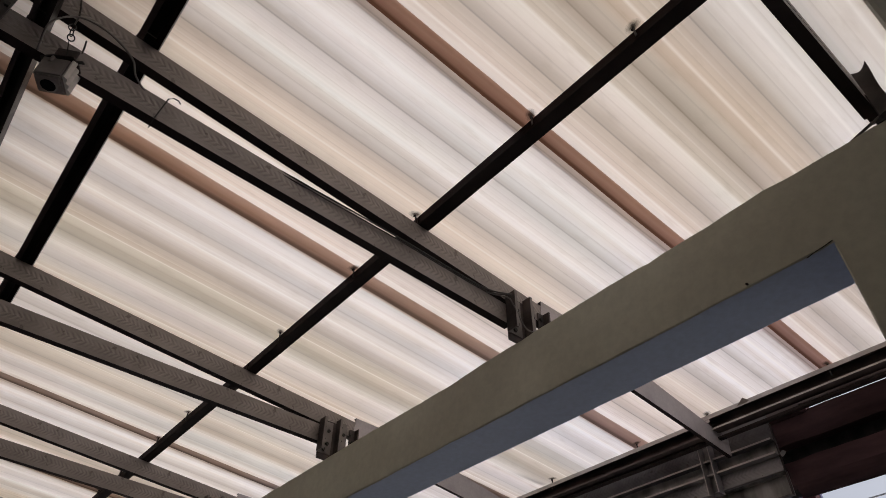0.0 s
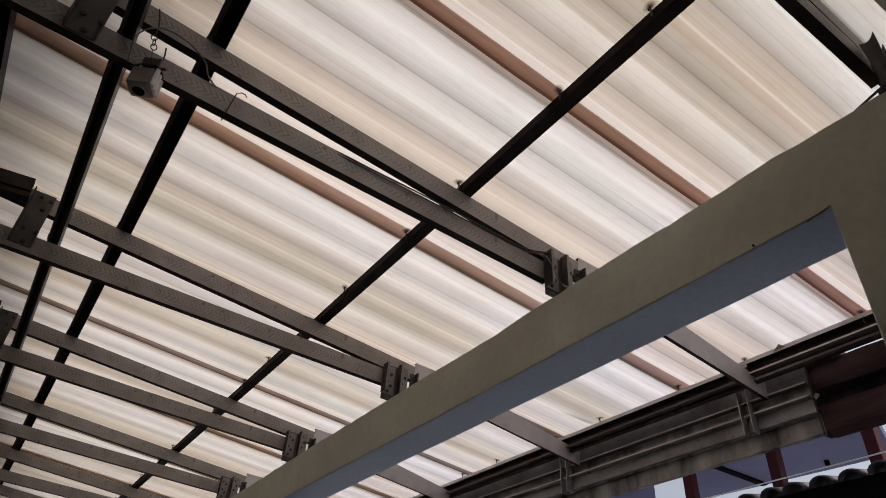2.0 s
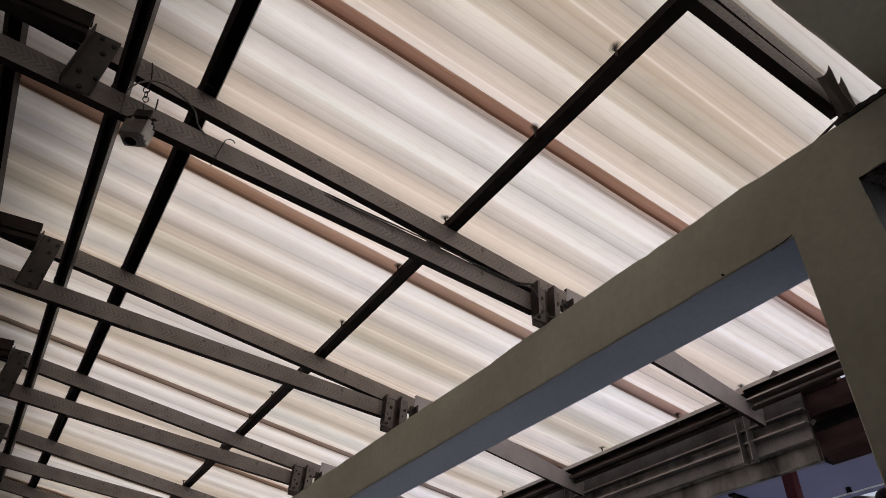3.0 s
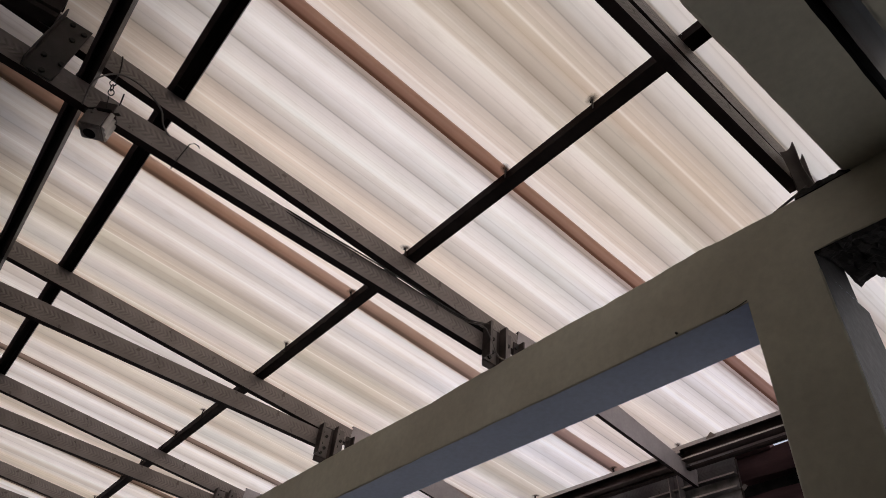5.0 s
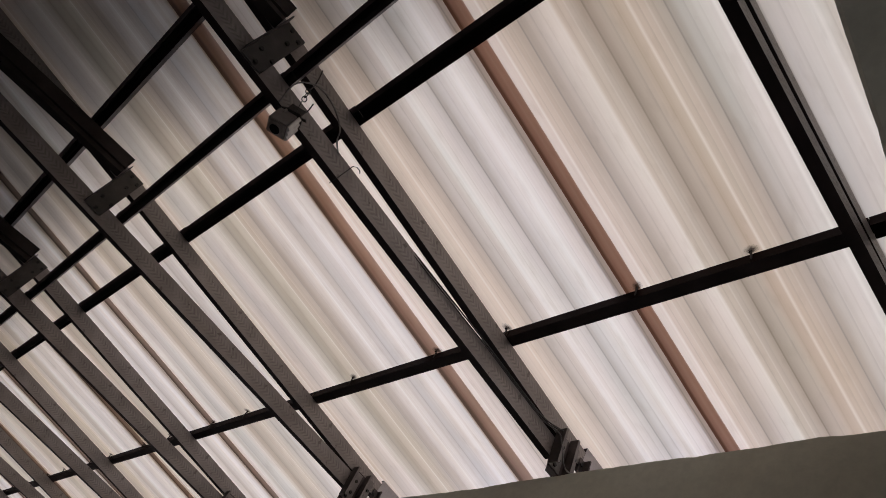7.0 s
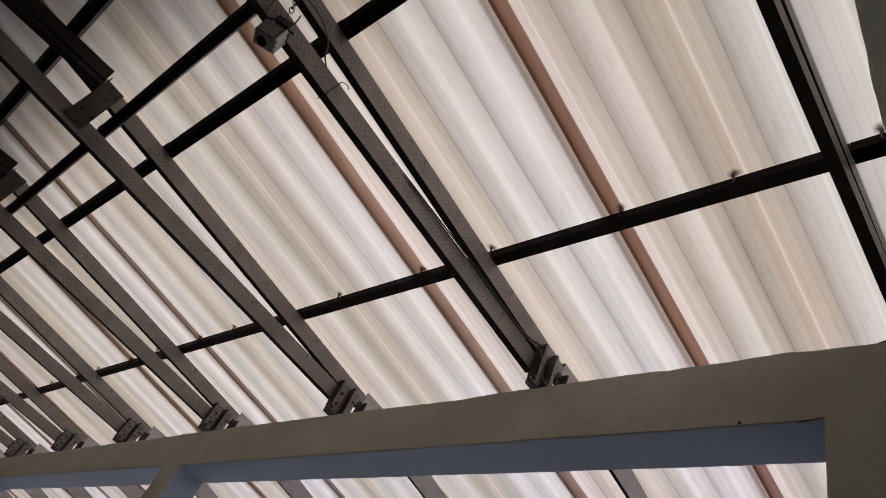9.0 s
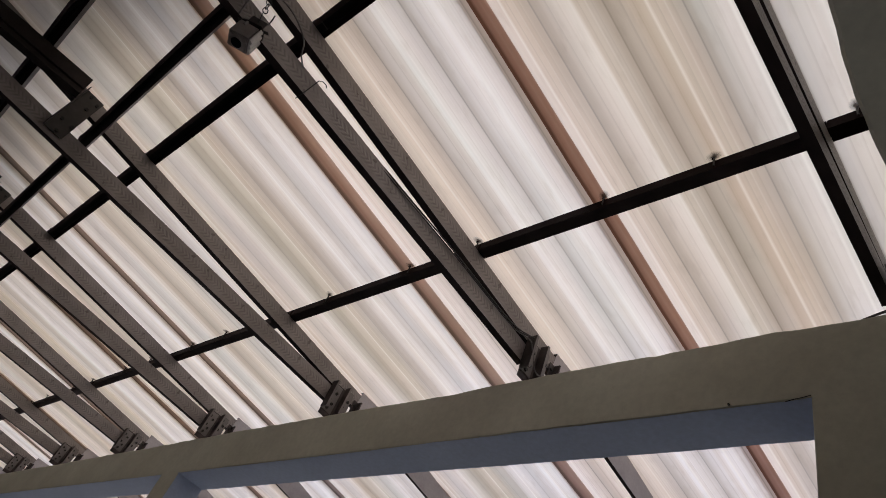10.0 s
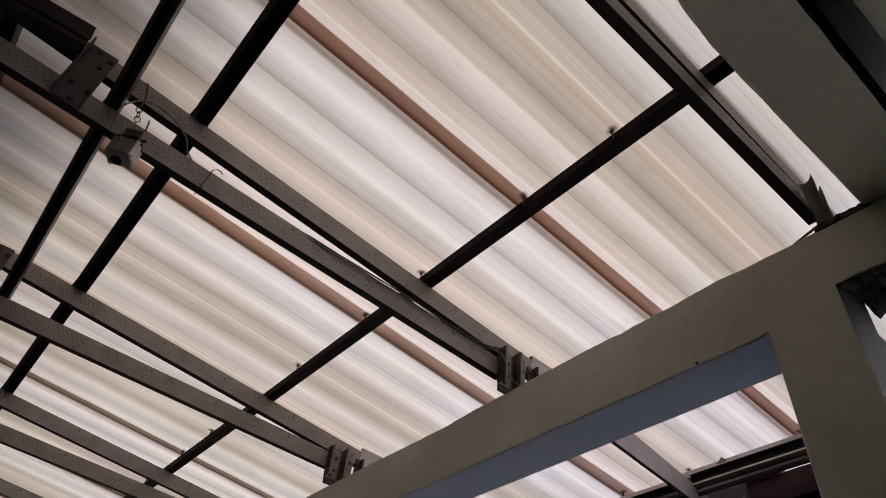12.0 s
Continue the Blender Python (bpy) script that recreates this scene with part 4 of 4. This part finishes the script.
for k in range(22):
    x = -1.65 * U + 0.128 * U * k
    for row in range(2):
        loc = (x + rng.uniform(-0.006, 0.006), 0.40 * row + rng.uniform(-0.012, 0.012) - 0.03, -0.045 + 0.10 * row + rng.uniform(-0.004, 0.004))
        rot = (radians(13), 0, rng.uniform(-0.03, 0.03))
        if first_tile is None:
            first_tile = part("tile", barrel(), TILE, tiled, smooth=True)
            first_tile.location, first_tile.rotation_euler = loc, rot
        else:
            share("tile", first_tile, tiled, loc, rot)
cable_pts = [(-0.8 * U - 0.3 * k, 4.0 * U - 0.008, Z0 + 0.39 * U - 0.01 * math.sin(math.pi * k / 28)) for k in range(29)]
tagged(finish("service_cable", tube(cable_pts, 0.0065, 8), WHITE, smooth=True), "pale cable strung between the porch posts", "cable")

house = tagged(empty("neighbour_house", (0, 4.0 * U, Z0)), "blue-grey plastered house with a red-posted porch", "house")
part("wall", block(-9.0 * U, -4.7 * U, 1.0 * U, 1.0 * U + 0.15, -3.3, 0.78 * U), HOUSE, house)
porch = [(-3.21 * U, -0.15), (-1.70 * U, -0.15), (-1.74 * U, 0.05), (-2.12 * U, 1.19 * U), (-4.12 * U, 1.10 * U)]
part("porch_ceiling", extrude(porch, 0.78 * U, 0.9 * U, axis="z"), HOUSE, house)
part("porch_ceiling", extrude([(-9.0 * U, -0.15), (-3.545 * U, -0.15), (-4.535 * U, 1.1 * U), (-9.0 * U, 1.08 * U)], 0.78 * U, 0.9 * U, axis="z"), HOUSE, house)
rafter = part("ceiling_beam", block(-0.035, 0.035, 0.35 * U, 1.10 * U, 0.76 * U, 0.779 * U), BLACK, house, "dark beam under the porch ceiling")
rafter.location.x = -3.26 * U
for x in (-3.34, -2.55, -1.82):
    part("post", block(x * U, (x + 0.085) * U, 0, 0.1, -3.3, 0.78 * U, 0.005), RED_POST, house, "dark red painted post")
lamp = part("ceiling_lamp", tube([(0, 0, 0), (0, 0, -0.02), (0, 0, -0.05)], 0.024, 10), BLACK, house, "small dark ceiling lamp")
lamp.location = (-2.56 * U, 0.94 * U, 0.78 * U)

# ---- small box, chain and cables on the nearest truss ----
X1 = -U
siren = tagged(empty("sensor_box", (X1 - 0.034, -0.890 * U - 0.006, Z0 - 0.1345 * U + 0.022)), "small grey box with a round hole hung on the truss", "sensor box")
siren.rotation_euler.z = radians(-28)
# shallow housing, hollow below, with a rim round the opening plate
casing = part("casing", block(0.0, 0.056, -0.036, 0.026, -0.078, -0.012, 0.004), BOX_GREY, siren)
plate = part("face_plate", block(0.006, 0.050, -0.030, 0.020, -0.081, -0.0775, 0.001), BOX_GREY, siren)
bm = bmesh.new()
bmesh.ops.create_cone(bm, cap_ends=True, segments=24, radius1=0.0165, radius2=0.0165, depth=0.003)
hole = part("opening", bm, BLACK, plate, "round black opening")
hole.location = (0.028, -0.006, -0.0815)
bm = bmesh.new()
for q in range(24):
    a0, a1 = 2 * math.pi * q / 24, 2 * math.pi * (q + 1) / 24
    quad = [(r * math.cos(a), r * math.sin(a), z) for a, r, z in ((a0, 0.0165, -0.0835), (a1, 0.0165, -0.0835), (a1, 0.0205, -0.0812), (a0, 0.0205, -0.0812))]
    bm.faces.new([bm.verts.new((x + 0.028, y - 0.006, z)) for x, y, z in quad])
part("rim", bm, BOX_GREY, plate)
# fluted flap down one side, the outdoor light on it put into its colour
flute = []
for q in range(33):
    w = q / 32
    flute.append((0.001 + 0.054 * w, 0.030 + 0.006 * abs(math.sin(3 * math.pi * w))))
part("fluted_flap", extrude(flute + [(u, 0.027) for u, v in flute[::-1]], -0.076, -0.010, axis="z"), FLAP_GREY, siren, "fluted side flap, coloured pale for the light on it")
part("hanger", extrude([(-0.004, -0.040), (0.052, -0.046), (0.062, -0.012), (0.066, 0.030), (0.040, 0.038), (-0.004, 0.036)], -0.012, -0.008, axis="z"), BRACKET_DARK, siren, "thin dark hanger plate")
bm = extrude([(0.040, 0.0), (0.046, 0.050), (0.054, 0.046), (0.050, 0.026), (0.058, 0.020), (0.052, -0.006)], -0.008, -0.005, axis="z")
part("torn_strap", bm, BOLT, siren, "torn dark strap")
part("clip", tube([(0.055, -0.016, -0.030), (0.056, -0.015, -0.018), (0.055, -0.014, -0.006)], 0.0045, 8), BOX_GREY, siren)
part("strap", block(0.044, 0.050, -0.044, 0.026, -0.010, 0.034, 0.001), BRACKET_DARK, siren)
loop = smooth_path([(X1 + 0.03, -0.955 * U, Z0 - 0.15 * U), (X1 + 0.03, -0.965 * U, Z0 - 0.06 * U), (X1 + 0.03, -0.93 * U, Z0 + 0.0 * U), (X1 + 0.03, -0.87 * U, Z0 + 0.005 * U),
                    (X1 + 0.03, -0.81 * U, Z0 - 0.03 * U), (X1 + 0.014, -0.785 * U, Z0 - 0.062 * U), (X1 - 0.008, -0.74 * U, Z0 - 0.074 * U), (X1 - 0.012, -0.66 * U, Z0 - 0.080 * U)])
tagged(finish("cable", tube(loop, 0.0026, 8), CABLE, smooth=True), "thin grey cable looped from the truss into the gap", "cable", "cables on the truss")
# these runs lie in shadow, which is put into their darker colour
for dz, r in ((0.0, 0.0026), (0.010, 0.0022)):
    run = smooth_path([(X1 - 0.020, -0.62 * U, Z0 - 0.084 * U), (X1 - 0.004, -0.44 * U, Z0 - 0.082 * U - dz), (X1 + 0.006, -0.30 * U, Z0 - 0.092 * U - dz), (X1 + 0.009, -0.08 * U, Z0 - 0.097 * U - dz),
                       (X1 + 0.010, 0.1 * U, Z0 - 0.106 * U - dz), (X1 + 0.012, 0.24 * U, Z0 - 0.108 * U - dz), (X1 + 0.04, 0.330 * U, Z0 - 0.098 * U)])
    tagged(finish("cable", tube(run, r, 8), CABLE_DARK, smooth=True), "thin cable lying on the bottom chord, its shade put into the colour", "cable", "cables on the truss")
hang = smooth_path([(X1 + 0.007, 0.2386 * U, Z0 - 0.1169 * U), (X1 + 0.007, 0.2822 * U, Z0 - 0.1048 * U), (X1 + 0.047, 0.2921 * U, Z0 - 0.1311 * U), (X1 + 0.047, 0.3084 * U, Z0 - 0.1431 * U), (X1 + 0.047, 0.3277 * U, Z0 - 0.1696 * U), (X1 + 0.047, 0.3443 * U, Z0 - 0.1989 * U), (X1 + 0.047, 0.3670 * U, Z0 - 0.2096 * U), (X1 + 0.047, 0.4061 * U, Z0 - 0.1955 * U)])
tagged(finish("cable", tube(hang, 0.0026, 8), CABLE, smooth=True), "thin grey cable hanging in a loop from the bracket", "cable", "cables on the truss")
tie_w = []
zc = Z0 - 0.116 + LOW_SLOPE * 0.71 * U
for u, v in ((0.003, 0.002), (-0.033, 0.002), (-0.033, -0.084), (0.004, -0.086), (0.004, 0.006)):
    tie_w.append((X1 + u, -0.71 * U + 0.12 * v, zc + v))
tie_w += [(X1 + 0.006, -0.71 * U + 0.012, zc + 0.016), (X1 + 0.010, -0.71 * U + 0.024, zc + 0.012), (X1 + 0.012, -0.71 * U + 0.030, zc + 0.002)]
tagged(finish("wire_tie", tube(tie_w, 0.0017, 6), BOLT), "thin wire tied round the bottom chord", "wire tie")
links = empty("chain", (X1 + 0.02, -0.931 * U, Z0 - 0.030 * U))
tagged(links, "short rusty chain hanging from a rod on the top chord", "chain")
ring = [(0.0, 0.008 * math.cos(a), 0.012 * math.sin(a)) for a in [2 * math.pi * k / 12 for k in range(13)]]
l0 = part("link", tube(ring, 0.0016, 6), BOLT, links)
for k, turn in ((1, 65), (2, 10)):
    share("link", l0, links, (0, 0.005 * k, -0.018 * k), (0, 0, radians(turn)))
part("rod", tube([(-0.014, -0.0228, 0.134), (-0.013, -0.012, 0.10), (-0.014, -0.003, 0.064), (-0.002, 0.0, 0.010)], 0.0022, 6), BOLT, links)
part("wire", tube(smooth_path([(0, 0.009, -0.046), (0.001, 0.014, -0.065), (0, 0.026, -0.105)], 4), 0.0012, 6), BOLT, links)
tagged(finish("nail", tube([(X1 - 0.002, -0.8925 * U, Z0 - 0.070 * U), (X1, -0.8945 * U, Z0 - 0.050 * U), (X1 + 0.001, -0.8985 * U, Z0 - 0.027 * U)], 0.0022, 6), BOLT), "small bent nail standing on the bottom chord", "nail")
# wire end and nail head on the lower arris of the beam
bm = tube([(-0.2255 * U, Y_BEAM - 0.0010, Z0 - 0.4365 * U), (-0.2096 * U, Y_BEAM - 0.0025, Z0 - 0.4338 * U), (-0.1910 * U, Y_BEAM - 0.0010, Z0 - 0.4307 * U), (-0.1725 * U, Y_BEAM - 0.0020, Z0 - 0.4276 * U)], 0.0011, 6)
tagged(finish("wire_end", bm, BOLT), "short dark wire end stuck on the edge of the beam", "wire end")
tagged(finish("nail", tube([(-0.349 * U, Y_BEAM - 0.005, Z0 - 0.4262 * U), (-0.349 * U, Y_BEAM + 0.004, Z0 - 0.4258 * U)], 0.0032, 8), BOLT), "small rusty nail head in the edge of the beam", "nail")
# black cable lying on the corner of the beam
tagged(finish("steel_stub", block(0.035 * U, 0.104 * U, 0.40 * U, 0.44 * U, Z_BEAM_TOP - 0.02, Z_BEAM_TOP + 0.075, 0.002), DARK_STEEL), "short dark steel stub on the beam corner", "steel stub")
bm = bmesh.new()
rings = []
for k in range(61):
    x = (-0.010 + 0.12 * k / 60) * U
    hgt = 0.013 * min(1.0, k / 6, (60 - k) / 6) * (1.0 + 0.9 * noise.noise(Vector((x * 45, 1.0, 0)))) + 0.001
    zt = Z_BEAM_TOP + beam_rise(x)
    rings.append([bm.verts.new(c) for c in ((x, Y_BEAM - 0.003, zt - 0.012), (x, Y_BEAM + 0.002 + 0.004 * noise.noise(Vector((x * 90, 4.0, 0))), zt + 0.7 * hgt), (x, Y_BEAM + 0.018, zt + hgt), (x, Y_BEAM + 0.05, zt - 0.008))])
for a, b in zip(rings, rings[1:]):
    for i in range(4):
        bm.faces.new((a[i], a[(i + 1) % 4], b[(i + 1) % 4], b[i]))
tagged(finish("rubble", bm, ROUGH_BLACK), "crust of dark rubble along the beam corner", "rubble")
cab = smooth_path([(-0.12 * U, Y_BEAM + 0.02, Z_BEAM_TOP + 0.002), (-0.075 * U, Y_BEAM + 0.012, Z_BEAM_TOP + 0.006), (-0.03 * U, Y_BEAM + 0.01, Z_BEAM_TOP + 0.020),
                   (0.02 * U, Y_BEAM + 0.012, Z_BEAM_TOP + 0.038)])
tagged(finish("cable", tube(cab, 0.0035, 8), CABLE, smooth=True), "dark cable lying along the top of the beam", "cable")
